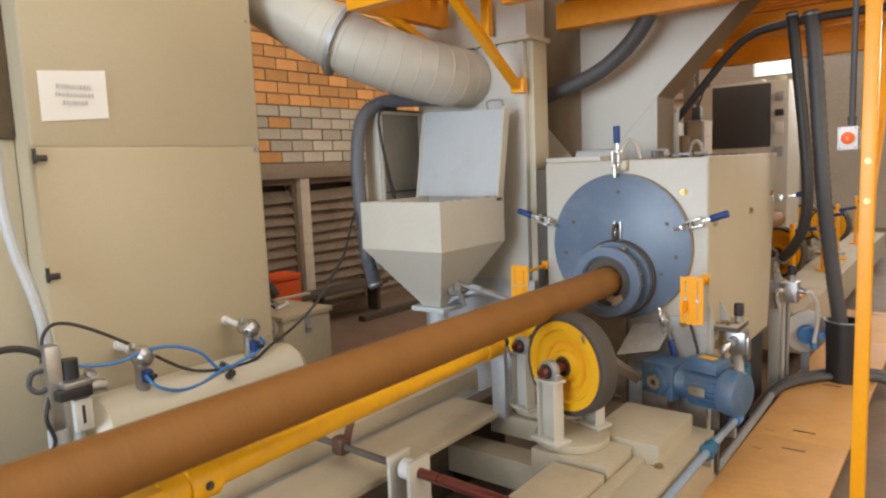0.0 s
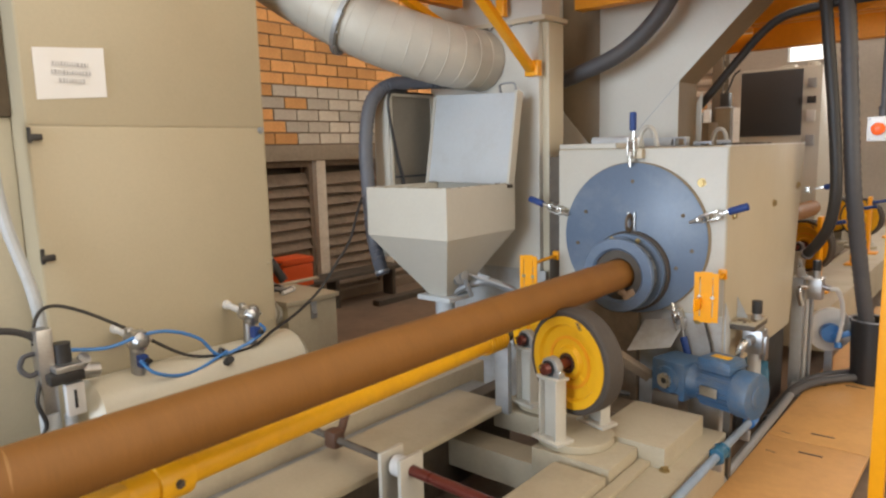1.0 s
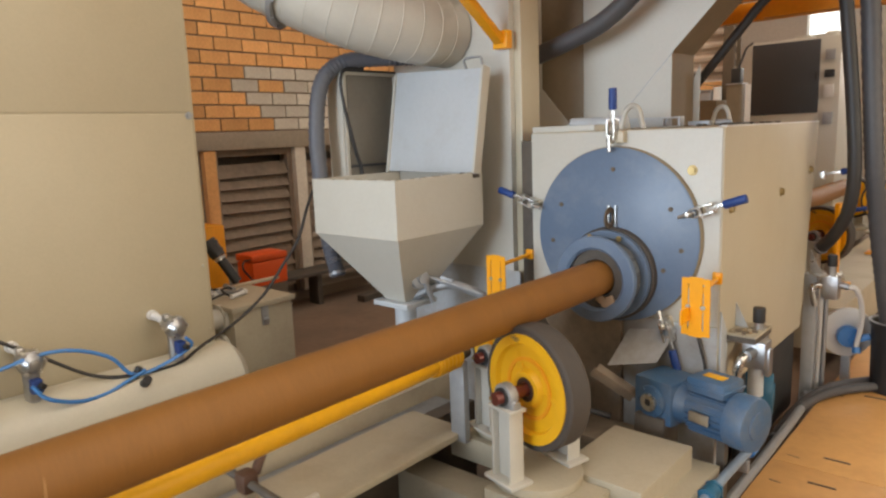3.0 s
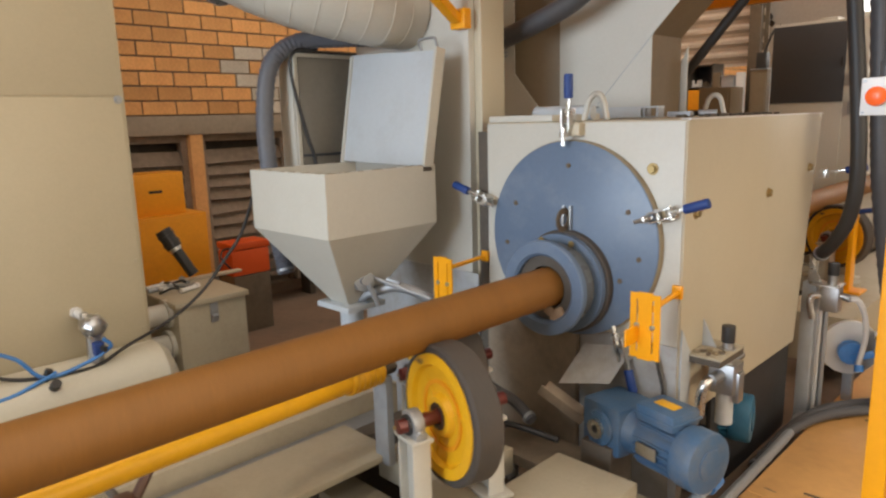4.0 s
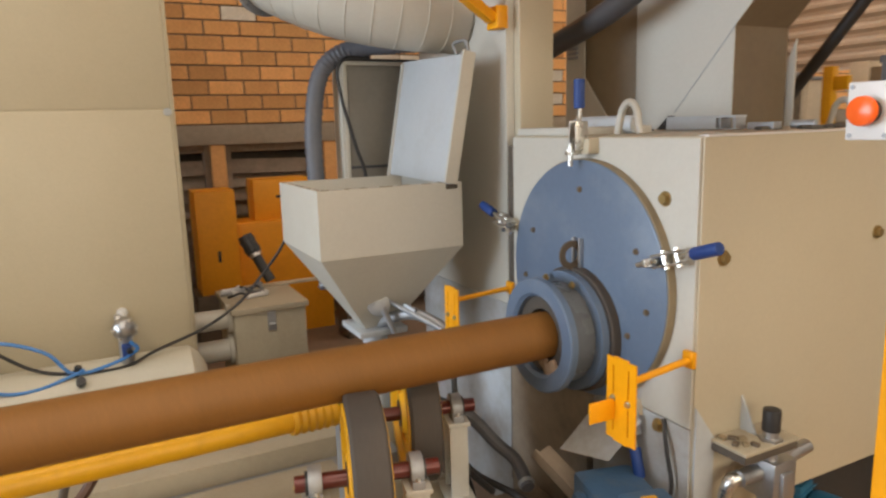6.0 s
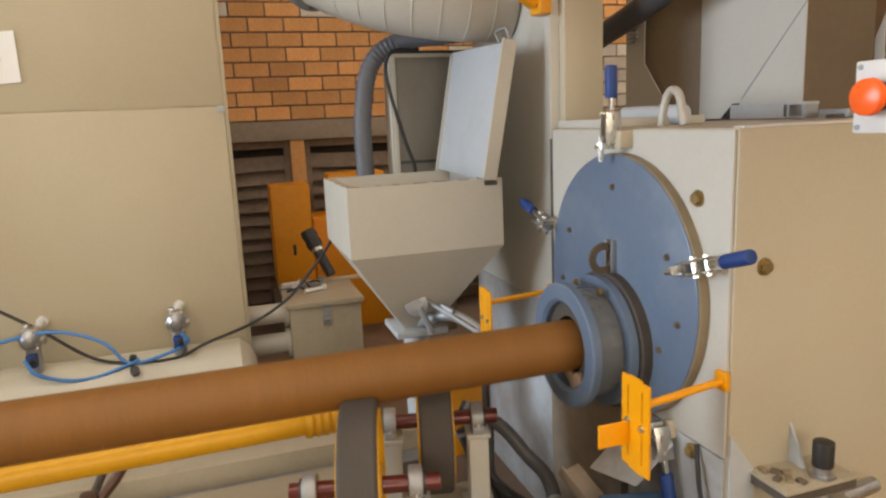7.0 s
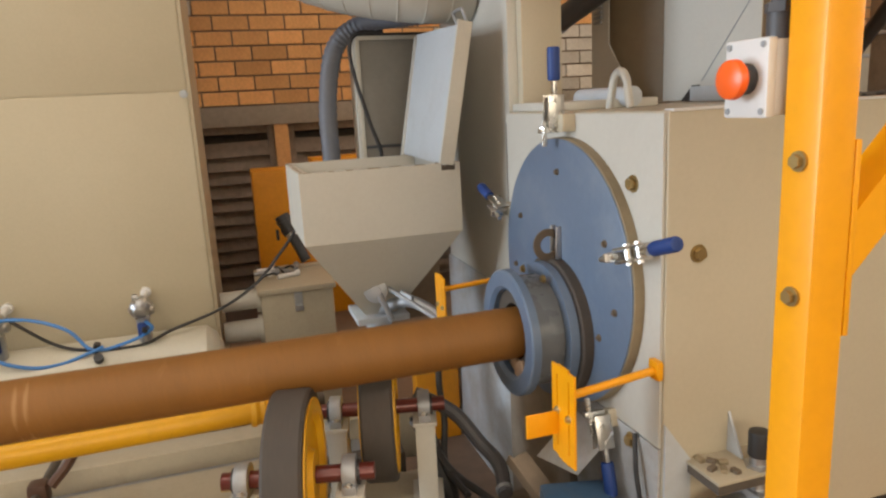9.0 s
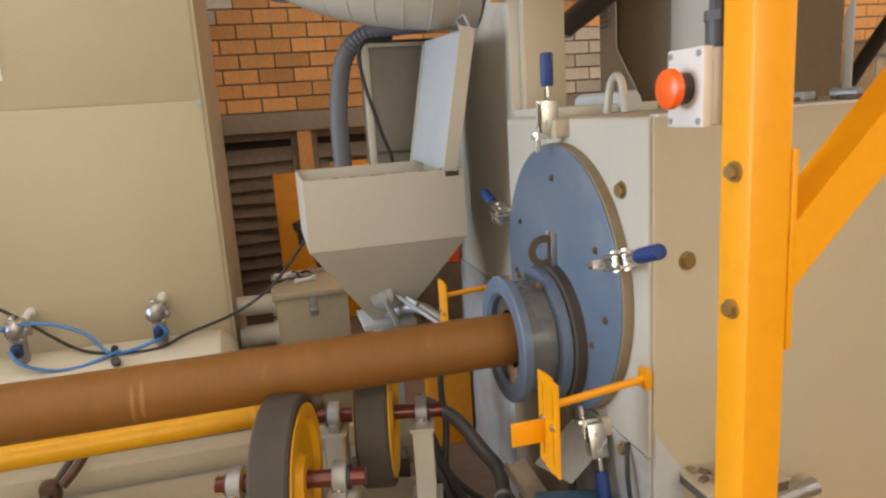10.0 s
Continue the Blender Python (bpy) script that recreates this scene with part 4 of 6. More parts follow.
for lo, hi in (((BX1 - 0.10, BY0 + 0.005, 0.0), (BX1 - 0.006, BY0 + 0.07, 0.50)), ((BX0, BY0 + 0.005, 0.0), (BX0 + 0.09, BY0 + 0.07, 0.50)), ((BX0 + 0.004, 4.44, 0.0), (BX0 + 0.09, 4.53, 0.50))):
    box_part("leg", PALEBLUE, blast, lo, hi, 0.004)
# added black panels stand in for the deep shade under the box
box_part("under_shade", BLACKP, blast, (-0.70, 3.80, 0.03), (-0.68, 4.66, 0.497), 0.004)
box_part("under_shade", BLACKP, blast, (-1.10, 3.46, 0.03), (-1.08, 4.43, 0.497), 0.004)
# sump colour takes in the shade beneath the cabinet
one("sump", GRIME_SHADE, lambda b: add_prism(b, [V(-1.38, 3.46, 0.50), V(-0.74, 3.46, 0.50), V(-0.74, 4.5, 0.50), V(-1.38, 4.5, 0.50)], (0, 0, -0.32)), blast, "grimy grit sump, darkened for shade under the box")
one("gusset", PALEBLUE, lambda b: add_prism(b, [V(BX1, 3.575, 0.743), V(BX1, 3.575, 0.84), V(BX1 + 0.05, 3.575, 0.743)], (0, 0.006, 0)), blast)
one("corner_gusset", PALEBLUE, lambda b: add_prism(b, [V(BX1, 3.402, 0.84), V(BX1, 3.472, 0.743), V(BX1, 3.472, 0.30), V(BX1, 3.402, 0.30)], (0.006, 0, 0)), blast)
one("shelf", CREAM_BED, lambda b: box2(b, (BX1, 3.46, 0.735), (BX1 + 0.115, 3.665, 0.743), 0.002), blast)
one("shelf_angle", GRIME_SHADE, lambda b: [box2(b, (BX1 + 0.105, 3.462, 0.712), (BX1 + 0.112, 3.663, 0.735), 0.002), box2(b, (BX1, 3.463, 0.712), (BX1 + 0.105, 3.468, 0.735), 0.001)], blast)
for k in range(6):
    one("swarf", BROWNPLATE if k % 2 else TANRIM, lambda b, k=k: add_box(b, (BX1 + 0.02 + 0.014 * k, 3.485 + 0.02 * (k % 3), 0.747), (0.022, 0.015, 0.010), 0.003, pose(0, 0, 0, 0, 0, 37 * k)), blast)
for y in (3.56, 4.60):
    bm = B()
    add_tube(bm, [(-1.124, y, 1.536), (-1.116, y, 1.565), (-1.104, y, 1.606), (-1.088, y, 1.626), (-1.071, y, 1.632), (-1.054, y, 1.626), (-1.040, y, 1.606), (-1.030, y, 1.565), (-1.022, y, 1.536)], 0.0115, 12, 5)
    part("lifting_eye", bm, GREYPAINT, blast)
one("top_tube", PALEBLUE, lambda b: [add_cyl(b, (-1.40, 3.62, 1.565), (-1.14, 3.65, 1.565), 0.029, 18, bev=0.005)], blast)
box_part("top_strip", DULL, blast, (-1.02, 4.02, 1.537), (-0.92, 4.06, 1.560))
cyl_part("top_pin", DULL, blast, (-0.93, 4.12, 1.550), (-0.86, 4.14, 1.550), 0.014, 12)
rnd = random.Random(3)
for _ in range(16):
    one("scrap", GRIME_SHADE, lambda b: add_box(b, (rnd.uniform(-1.02, -0.78), rnd.uniform(4.0, 4.7), 1.540), (rnd.uniform(0.02, 0.07), rnd.uniform(0.02, 0.05), rnd.uniform(0.006, 0.016)), 0.004, pose(0, 0, 0, 0, 0, rnd.uniform(0, 90))), blast, "dark scrap on the top")

DC = V(-1.055, 3.392, 1.11)
bm = B()
add_ring(bm, DC, DC + V(0, -1, 0), [(0.026, 0.0001), (0.026, 0.357), (0.030, 0.357), (0.032, 0.353), (0.032, 0.0001)], 72)
door = part("door_plate", bm, BLUE, blast, "round blue-grey door plate with worn edge")
bm = B()
add_ring(bm, DC, DC + V(0, -1, 0), [(-0.006, 0.33), (-0.006, 0.3605), (0.024, 0.3605), (0.0262, 0.358), (0.0258, 0.33)], 72)
part("door_rim", bm, TANRIM, blast, "bare tan worn rim")
PX, PZ, PR = -1.055, 0.955, 0.070
for r_, ang in ((0.27, 90), (0.27, 26), (0.27, 154), (0.29, -8), (0.29, 188), (0.25, -30), (0.25, 210)):
    a = radians(ang)
    bolt(door, (DC.x + r_ * math.cos(a), 3.36, DC.z + r_ * math.sin(a)), (0, -1, 0), 0.0065, BROWNPLATE)
bm = B()
sl = bm
box2(sl, (-1.075, 3.345, 1.145), (-1.066, 3.36, 1.235), 0.002)
box2(sl, (-1.044, 3.345, 1.145), (-1.035, 3.36, 1.235), 0.002)
part("slot_frame", sl, CASTAL, door)
bm = B()
add_ring(bm, (-1.058, 3.33, 1.185), (-1.052, 3.33, 1.185), [(0, 0.024), (0, 0.044), (0.006, 0.044), (0.006, 0.024)], 24)
part("pull_ring", bm, BROWNPLATE, door)

# seal sleeve round the pipe, two flanges and a seal plate
bm = B()
add_ring(bm, (PX, 3.36, PZ), (PX, 3.0, PZ), [(0.0, 0.118), (0.0, 0.160), (0.034, 0.160), (0.034, 0.182), (0.058, 0.182), (0.058, 0.148), (0.135, 0.148), (0.135, 0.172), (0.156, 0.172), (0.16, 0.168), (0.16, 0.128), (0.15, 0.118)], 64)
part("seal_sleeve", bm, BLUE, door, "blue-grey flanged seal sleeve")
bm = B()
add_ring(bm, (PX, 3.36, PZ), (PX, 3.0, PZ), [(0.0, 0.158), (0.0, 0.192), (0.026, 0.192), (0.030, 0.188), (0.030, 0.158)], 64)
part("rear_flange", bm, RUBBER, door, "dark rubber-faced rear flange")
# the barrel's dark grey includes the shade in the flange groove
bm = B()
add_ring(bm, (PX, 3.301, PZ), (PX, 3.0, PZ), [(0.0, 0.145), (0.0, 0.151), (0.075, 0.151), (0.075, 0.145)], 64)
part("sleeve_barrel", bm, SLEEVEGREY, door, "grey barrel, darkened for shade between flanges")
bm = B()
add_ring(bm, (PX, 3.225, PZ), (PX, 3.3, PZ), [(0, 0.078), (0, 0.12), (0.03, 0.12), (0.03, 0.078)], 40)
part("seal_disc", bm, GRIME_SHADE, door, "dusty dark rubber seal")
for k in (1, 2):
    a = radians(22.5 + 45 * k)
    bolt(door, (PX + 0.168 * math.cos(a), 3.285, PZ + 0.168 * math.sin(a)), (0, -1, 0), 0.008, BRASS)
one("grit_catch", GRITTAN, lambda b: [add_box(b, (PX + 0.045 + 0.022 * k, 3.214, PZ - 0.094 + 0.016 * k * k), (0.034, 0.012, 0.034), 0.008, pose(0, 0, 0, 0, -28 * k, 0)) for k in (-1, 0, 1)], door, "caked rusty grit")


def toggle_clamp(m, block=0.045):
    """Over-centre clamp: base on the cabinet, arm, spindle and blue grip; built pointing up and then placed by m."""
    bm = B()
    box2(bm, (-0.016, -0.03 if block > 0.03 else -0.012, -0.01), (block, 0.02, 0.035), 0.004)
    part_m = [("base", bm, CREAM)]
    bm = B()
    box2(bm, (-0.018, -0.055, 0.0), (-0.012, -0.01, 0.085), 0.002)
    box2(bm, (0.012, -0.055, 0.0), (0.018, -0.01, 0.085), 0.002)
    box2(bm, (-0.01, -0.075, -0.012), (0.01, -0.02, 0.0), 0.003)
    add_cyl(bm, (0, -0.06, -0.045), (0, -0.06, 0.02), 0.007, 10)
    add_cyl(bm, (0, -0.06, -0.012), (0, -0.06, 0.004), 0.013, 6)
    add_cyl(bm, (-0.024, -0.035, 0.03), (0.024, -0.035, 0.03), 0.008, 8)
    add_cyl(bm, (-0.024, -0.03, 0.07), (0.024, -0.03, 0.07), 0.008, 8)
    add_box(bm, (0, -0.03, 0.10), (0.016, 0.012, 0.07), 0.003)
    part_m.append(("linkage", bm, STEEL))
    bm = B()
    add_cyl(bm, (0, -0.03, 0.12), (0, -0.03, 0.205), 0.0165, 14, bev=0.006)
    part_m.append(("grip", bm, BLUEGRIP))
    first = None
    for nm, b, mt in part_m:
        bmesh.ops.transform(b, matrix=m, verts=b.verts)
        o = part("toggle_clamp" if first is None else nm, b, mt, blast if first is None else first, "cream clamp block" if first is None else "")
        first = first or o
    return first


for ang, rr, lean in ((90, 0.385, 90), (18, 0.345, 18), (163, 0.39, 163), (-55, 0.395, -74)):
    a = radians(ang)
    toggle_clamp(Matrix.Translation((DC.x + rr * math.cos(a), 3.385, DC.z + rr * math.sin(a))) @ Matrix.Rotation(radians(90 - lean), 4, "Y"), 0.045 if ang == 90 else 0.016)

# yellow slotted sensor brackets on thin arms
for xb, xp, base_x, base_z in ((-0.62, -0.628, -0.638, 0.973), (-1.50, -1.503, -1.483, 0.990)):
    sb = thing("sensor_bracket", (xb, 3.39, 0.98), "yellow slotted sensor bracket on a thin arm", "bracket", "sensor brackets")
    one("arm", YELLOW, lambda b: [add_cyl(b, (base_x, 3.395, base_z), (xp, 3.16, base_z - 0.02), 0.009, 10), add_box(b, (base_x, 3.384, base_z), (0.036, 0.016, 0.045), 0.006)], sb)
    bm = B()
    w = 0.05
    plate = [V(xp - w + 0.012, 3.152, 1.035), V(xp + w - 0.012, 3.152, 1.035), V(xp + w, 3.152, 1.02), V(xp + w, 3.152, 0.83), V(xp + w - 0.015, 3.152, 0.815), V(xp - w + 0.012, 3.152, 0.825), V(xp - w, 3.152, 0.84), V(xp - w, 3.152, 1.02)]
    for x0, x1, z0, z1 in ((-0.05, -0.0285, 0.82, 1.035), (-0.0235, 0.0235, 0.82, 1.035), (0.0285, 0.05, 0.82, 1.035)):
        box2(bm, (xp + x0, 3.15, z0 + (0.004 if abs(x0) + abs(x1) > 0.06 else 0)), (xp + x1, 3.155, z1 - (0.004 if abs(x0) + abs(x1) > 0.06 else 0)), 0.0)
    for x0, x1 in ((-0.0285, -0.0235), (0.0235, 0.0285)):
        for z0, z1 in ((0.825, 0.845), (0.915, 0.94), (1.012, 1.03)):
            box2(bm, (xp + x0, 3.15, z0), (xp + x1, 3.155, z1))
    bmesh.ops.translate(bm, vec=(0, 0, -0.014), verts=bm.verts)
    part("plate", bm, YELLOW, sb)
    if xp > -1:
        one("tab", YELLOW, lambda b: box2(b, (xp - 0.026, 3.075, 0.862), (xp - 0.020, 3.15, 0.915), 0.002), sb)
    for x in (-0.026, 0.026):
        bolt(sb, (xp + x, 3.15, 0.915), (0, -1, 0), 0.006, STEEL)

# air regulator on the shelf
reg = thing("air_regulator", (-0.55, 3.714, 0.70), "aluminium air regulator with black knob on a shelf", "regulator")
one("knob", BLACKP, lambda b: [add_cyl(b, (-0.545, 3.589, 0.768), (-0.545, 3.589, 0.828), 0.023, 24, bev=0.004)], reg)
one("body", CASTAL, lambda b: [add_cyl(b, (-0.545, 3.589, 0.69), (-0.545, 3.589, 0.768), 0.019, 18), add_cyl(b, (-0.545, 3.589, 0.743), (-0.545, 3.589, 0.75), 0.03, 6), box2(b, (-0.60, 3.564, 0.58), (-0.51, 3.654, 0.69), 0.008), add_cyl(b, (-0.56, 3.494, 0.65), (-0.56, 3.574, 0.65), 0.022, 12), add_cyl(b, (-0.58, 3.634, 0.64), (-0.58, 3.794, 0.66), 0.02, 12), box2(b, (-0.52, 3.589, 0.55), (-0.50, 3.634, 0.66), 0.003)], reg)
one("bowl", PALEBLUE, lambda b: add_cyl(b, (-0.555, 3.609, 0.46), (-0.555, 3.609, 0.58), 0.03, 16), reg)
one("elbow", STEEL, lambda b: add_tube(b, [(-0.56, 3.534, 0.65), (-0.57, 3.484, 0.645), (-0.58, 3.469, 0.60), (-0.585, 3.474, 0.53)], 0.018, 12), reg)
line_thing("cable", "thin cable along the cabinet front", "cable", CABLE, [(-0.72, 3.385, 0.78), (-0.69, 3.37, 0.70), (-0.67, 3.37, 0.6), (-0.70, 3.36, 0.5), (-0.72, 3.33, 0.45)], 0.006, 6)
line_thing("cable", "black cable hanging across the filter box", "cable", CABLE, [(-2.35, 3.21, 1.885), (-2.35, 3.10, 1.878), (-2.35, 3.06, 1.82), (-2.35, 3.075, 1.70), (-2.35, 3.105, 1.585), (-2.352, 3.135, 1.48), (-2.352, 3.165, 1.39), (-2.36, 3.17, 1.30)], 0.008, 8)

# ---------------------------------------------------------------- roller conveyor
SKEW, WR = 14.0, 0.205
MOVING = []


def roller_wheel(c):
    """Rubber-tyred drive wheel, built about the origin with its axle along local y."""
    w = thing("pipe_roller", (0, 0, 0), "yellow steel roller wheel with a thick black rubber tyre", "wheel", "pipe roller wheels")
    bm = B()
    add_ring(bm, (0, -0.044, 0), (0, 1, 0), [(0.0, 0.178), (0.0, 0.199), (0.007, WR), (0.081, WR), (0.088, 0.199), (0.088, 0.178)], 72)
    part("tyre", bm, RUBBER, w, "black rubber tyre")
    bm = B()
    add_ring(bm, (0, -0.048, 0), (0, 1, 0), [(0.0, 0.181), (0.0, 0.150), (0.016, 0.142), (0.020, 0.066), (0.002, 0.056), (0.002, 0.024), (0.094, 0.024), (0.094, 0.056), (0.076, 0.066), (0.080, 0.142), (0.096, 0.150), (0.096, 0.181)], 60)
    part("hub", bm, SHAFTYEL, w, "yellow dished steel hub")
    for k in range(3):
        a = radians(120 * k + 20)
        one("hub_rib", SHAFTYEL, lambda b, a=a: add_box(b, (0.10 * math.cos(a), -0.028, 0.10 * math.sin(a)), (0.07, 0.012, 0.012), 0.003, Matrix.Rotation(-a, 4, "Y")), w)
    one("hub_ring", OILBROWN, lambda b: add_ring(b, (0, -0.0478, 0), (0, 1, 0), [(0, 0.024), (0, 0.040), (0.004, 0.040), (0.004, 0.024)], 36), w, "oily dark hub ring")
    one("hub_lip", ORANGE, lambda b: add_ring(b, (0, -0.0345, 0), (0, 1, 0), [(0, 0.092), (0, 0.104), (0.008, 0.104), (0.008, 0.092)], 48), w)
    one("grease_spot", GRIME_SHADE, lambda b: add_box(b, (0.165, -0.0485, 0.03), (0.012, 0.002, 0.03), 0.0005, pose(0, 0, 0, 0, 30, 0)), w)
    one("shaft", MAROON, lambda b: add_cyl(b, (0, -0.175, 0), (0, 0.185, 0), 0.021, 20, bev=0.003), w, "oily red-brown shaft")
    one("shaft_key", BRASS, lambda b: box2(b, (-0.005, -0.178, 0.010), (0.005, -0.15, 0.023), 0.001), w)
    w.matrix_basis = pose(*c, 0, 0, -SKEW)
    MOVING.append((w, c))
    return w


def roller_stand(c, base_z=0.44):
    """Two channel uprights with bearings on a round turntable plate."""
    st = thing("roller_stand", (0, 0, 0), "pale-grey roller stand on a round swivel plate", "roller stand", "pipe roller stands")
    one("turntable", CREAM_BED, lambda b: [add_cyl(b, (0, 0, base_z - c[2] - 0.03), (0, 0, base_z - c[2]), 0.15, 40, bev=0.004)], st)
    for s in (-1, 1):
        y = s * 0.125
        bm = B()
        z0, z1 = base_z - c[2], -0.045
        box2(bm, (-0.045, y - 0.028, z0), (-0.037, y + 0.028, z1), 0.002)
        box2(bm, (0.037, y - 0.028, z0), (0.045, y + 0.028, z1), 0.002)
        box2(bm, (-0.037, y - 0.004, z0), (0.037, y + 0.004, z1), 0.002)
        box2(bm, (-0.055, y - 0.034, z1), (0.055, y + 0.034, z1 + 0.012), 0.003)
        box2(bm, (-0.07, y - 0.045, z0), (0.07, y + 0.045, z0 + 0.012), 0.003)
        part("upright", bm, GREYPAINT, st)
        bm = B()
        add_cyl(bm, (0, y - 0.017, 0), (0, y + 0.017, 0), 0.042, 24, bev=0.004)
        box2(bm, (-0.05, y - 0.017, -0.034), (0.05, y + 0.017, -0.012), 0.004)
        br = part("bearing", bm, DULL, st, "grey cast pillow-block bearing")
        one("seal", BLACKP, lambda b, y=y, s=s: add_cyl(b, (0, y + s * 0.017, 0), (0, y + s * 0.024, 0), 0.03, 18), br)
        for x in (-0.042, 0.042):
            bolt(st, (x, y, -0.012), (0, 0, 1), 0.007, STEEL)
    st.matrix_basis = pose(*c, 0, 0, -SKEW)
    return st


W1, W2 = (-0.932, 2.605, 0.727), (-1.215, 2.868, 0.729)
for c in (W1, W2, (-0.905, 6.20, 0.735), (-1.205, 6.45, 0.735), (-0.905, 8.60, 0.735), (-1.205, 8.85, 0.735)):
    roller_wheel(c)
    roller_stand(c)

SPIN, FEED = 1108.0, 0.24
pipe = thing("steel_pipe", (PX, 0, PZ), "long rust-brown steel pipe lying on the rollers", "pipe")
bm = B()
add_ring(bm, (PX, -6.0, PZ), (PX, 8.0, PZ), [(0, PR - 0.006), (0, PR), (14.0, PR), (14.0, PR - 0.006)], 64)
part("wall", bm, PIPEM, pipe)
rnd = random.Random(11)


def scrape(y0, a0, ext, wid, drift=0.02):
    """A thin pale rub mark lying round the pipe from angle a0 over ext radians."""
    n = max(6, int(ext * 8))
    bm = B()
    top = [[bm.verts.new((PX + (PR + 0.0004) * math.cos(a0 + ext * i / n), y0 + s * wid * math.sin(math.pi * (0.15 + 0.7 * i / n)) + drift * i / n, PZ + (PR + 0.0004) * math.sin(a0 + ext * i / n))) for s in (-1, 1)] for i in range(n + 1)]
    for u, v in zip(top, top[1:]):
        bm.faces.new((u[0], u[1], v[1], v[0]))
    part("scrape", bm, SCRAPE, pipe, "thin pale scrape")


for k in range(34):
    scrape(-4.5 + 0.19 * k + rnd.uniform(-0.05, 0.05), rnd.uniform(0, 2 * math.pi), rnd.uniform(0.15, 0.7), rnd.uniform(0.0012, 0.003))
# two close rub rings, and a rubbed patch with one long streak beside it
for a0, ext in ((0.2, 1.4), (2.0, 1.7), (4.2, 1.3)):
    scrape(1.075, a0, ext, 0.0045, 0.004)
    scrape(1.097, a0 + 0.15, ext, 0.0045, 0.004)
facing = radians(20 + SPIN * 9.2)
for k in range(5):
    scrape(1.470 + 0.008 * k, facing - 0.35 + 0.05 * k, 0.5, 0.0022, 0.012)
scrape(1.560, facing - 0.5, 0.95, 0.004, 0.012)
scrape(1.668, facing - 1.6, 1.2, 0.003, 0.008)

# cardan drive shaft in its yellow tube
SA, SB_ = V(-1.15, 1.07, 0.80), V(-1.32, 2.66, 0.742)
SD = (SB_ - SA).normalized()
drive = thing("cardan_shaft", SA, "yellow tubular drive shaft with joints", "drive shaft")
cyl_part("tube", SHAFTYEL, drive, SA, SB_ - SD * 0.14, 0.036, 28)
one("bellows", SHAFTYEL, lambda b: add_ring(b, SB_ - SD * 0.15, SB_, [(0, 0.03), (0, 0.044)] + [(0.012 * k, 0.047 if k % 2 else 0.042) for k in range(1, 12)] + [(0.14, 0.044), (0.14, 0.03)], 28), drive)
one("collar", SHAFTYEL, lambda b: add_cyl(b, SA - SD * 0.05, SA + SD * 0.04, 0.052, 28, bev=0.004), drive)
one("neck", SHAFTYEL, lambda b: add_cyl(b, SA - SD * 0.12, SA - SD * 0.05, 0.042, 24), drive)
one("joint_fork", SHAFTYEL, lambda b: [add_box(b, SA - SD * 0.16, (0.085, 0.09, 0.07), 0.012), add_cyl(b, SA - SD * 0.17 - V(0.06, 0, 0), SA - SD * 0.17 + V(0.06, 0, 0), 0.02, 14)], drive)
cyl_part("yoke", GRIME_SHADE, drive, SA - SD * 0.5, SA - SD * 0.2, 0.03, 18)
cyl_part("end_yoke", GRIME_SHADE, drive, SB_ - SD * 0.01, SB_ + SD * 0.06, 0.026, 18)
bolt(drive, SA + V(0.052, 0, 0), (1, 0, 0), 0.008, GRIME_SHADE)
SX, SZ = -1.32, 0.74
stay = thing("shaft_stay", (-1.1, 0.65, 0), "grimy steel bearing stand for the drive shaft", "bearing stand")
box_part("post", GRIME_SHADE, stay, (-1.14, 0.62, 0.0), (-1.07, 0.68, 0.86), 0.004)
stay2 = thing("shaft_stay", (SX, 2.68, 0), "grimy steel bearing stand for the drive shaft", "bearing stand")
box_part("post", DULL, stay2, (SX - 0.04, 2.66, 0.40), (SX + 0.03, 2.69, SZ - 0.02), 0.004)

# bed: long box beams, cross plates, dark pit between
bed = thing("conveyor_bed", (-1.2, 2.0, 0), "cream welded steel conveyor bed with box beams", "conveyor bed")
box_part("beam_top", CREAM_BED, bed, (-1.62, -2.5, 0.405), (-1.325, 2.72, 0.43), 0.005)
# web coloured dark for the open shade below the top plate
box_part("beam_web", GRIME_SHADE, bed, (-1.60, -2.5, 0.04), (-1.52, 3.0, 0.405), 0.004)
box_part("beam", CREAM_BED, bed, (-0.915, -2.5, 0.10), (-0.705, 2.42, 0.392), 0.008)
box_part("side_rail", CREAM_BED, bed, (-1.86, -2.5, 0.25), (-1.75, 3.1, 0.45), 0.006)
box_part("side_web", DULL, bed, (-1.75, -2.5, 0.30), (-1.62, 3.0, 0.37), 0.003)
box_part("edge_rail", CREAM_BED, bed, (-0.68, -2.5, 0.10), (-0.53, 3.16, 0.345), 0.006)
box_part("edge_lip", CREAM_BED, bed, (-0.70, -2.5, 0.345), (-0.655, 2.95, 0.365), 0.003)
box_part("gear_block", CREAM_BED, bed, (-0.90, 2.68, 0.14), (-0.60, 3.085, 0.428), 0.006)
box_part("swivel_plate", CREAM_BED, bed, (-1.03, 2.44, 0.31), (-0.705, 2.676, 0.409), 0.005)
box_part("swivel_plate", CREAM_BED, bed, (-1.40, 2.70, 0.31), (-1.06, 3.04, 0.404), 0.005)
box_part("cross_beam", CREAM_BED, bed, (-1.52, 2.52, 0.16), (-0.92, 2.66, 0.29), 0.005)
box_part("pit_floor", DUST_AND_SHADE, bed, (-1.52, -2.5, 0.01), (-0.92, 3.2, 0.03), 0.003)
bolt(bed, (-0.60, 2.68, 0.345), (0, 0, 1), 0.014, BRASS)
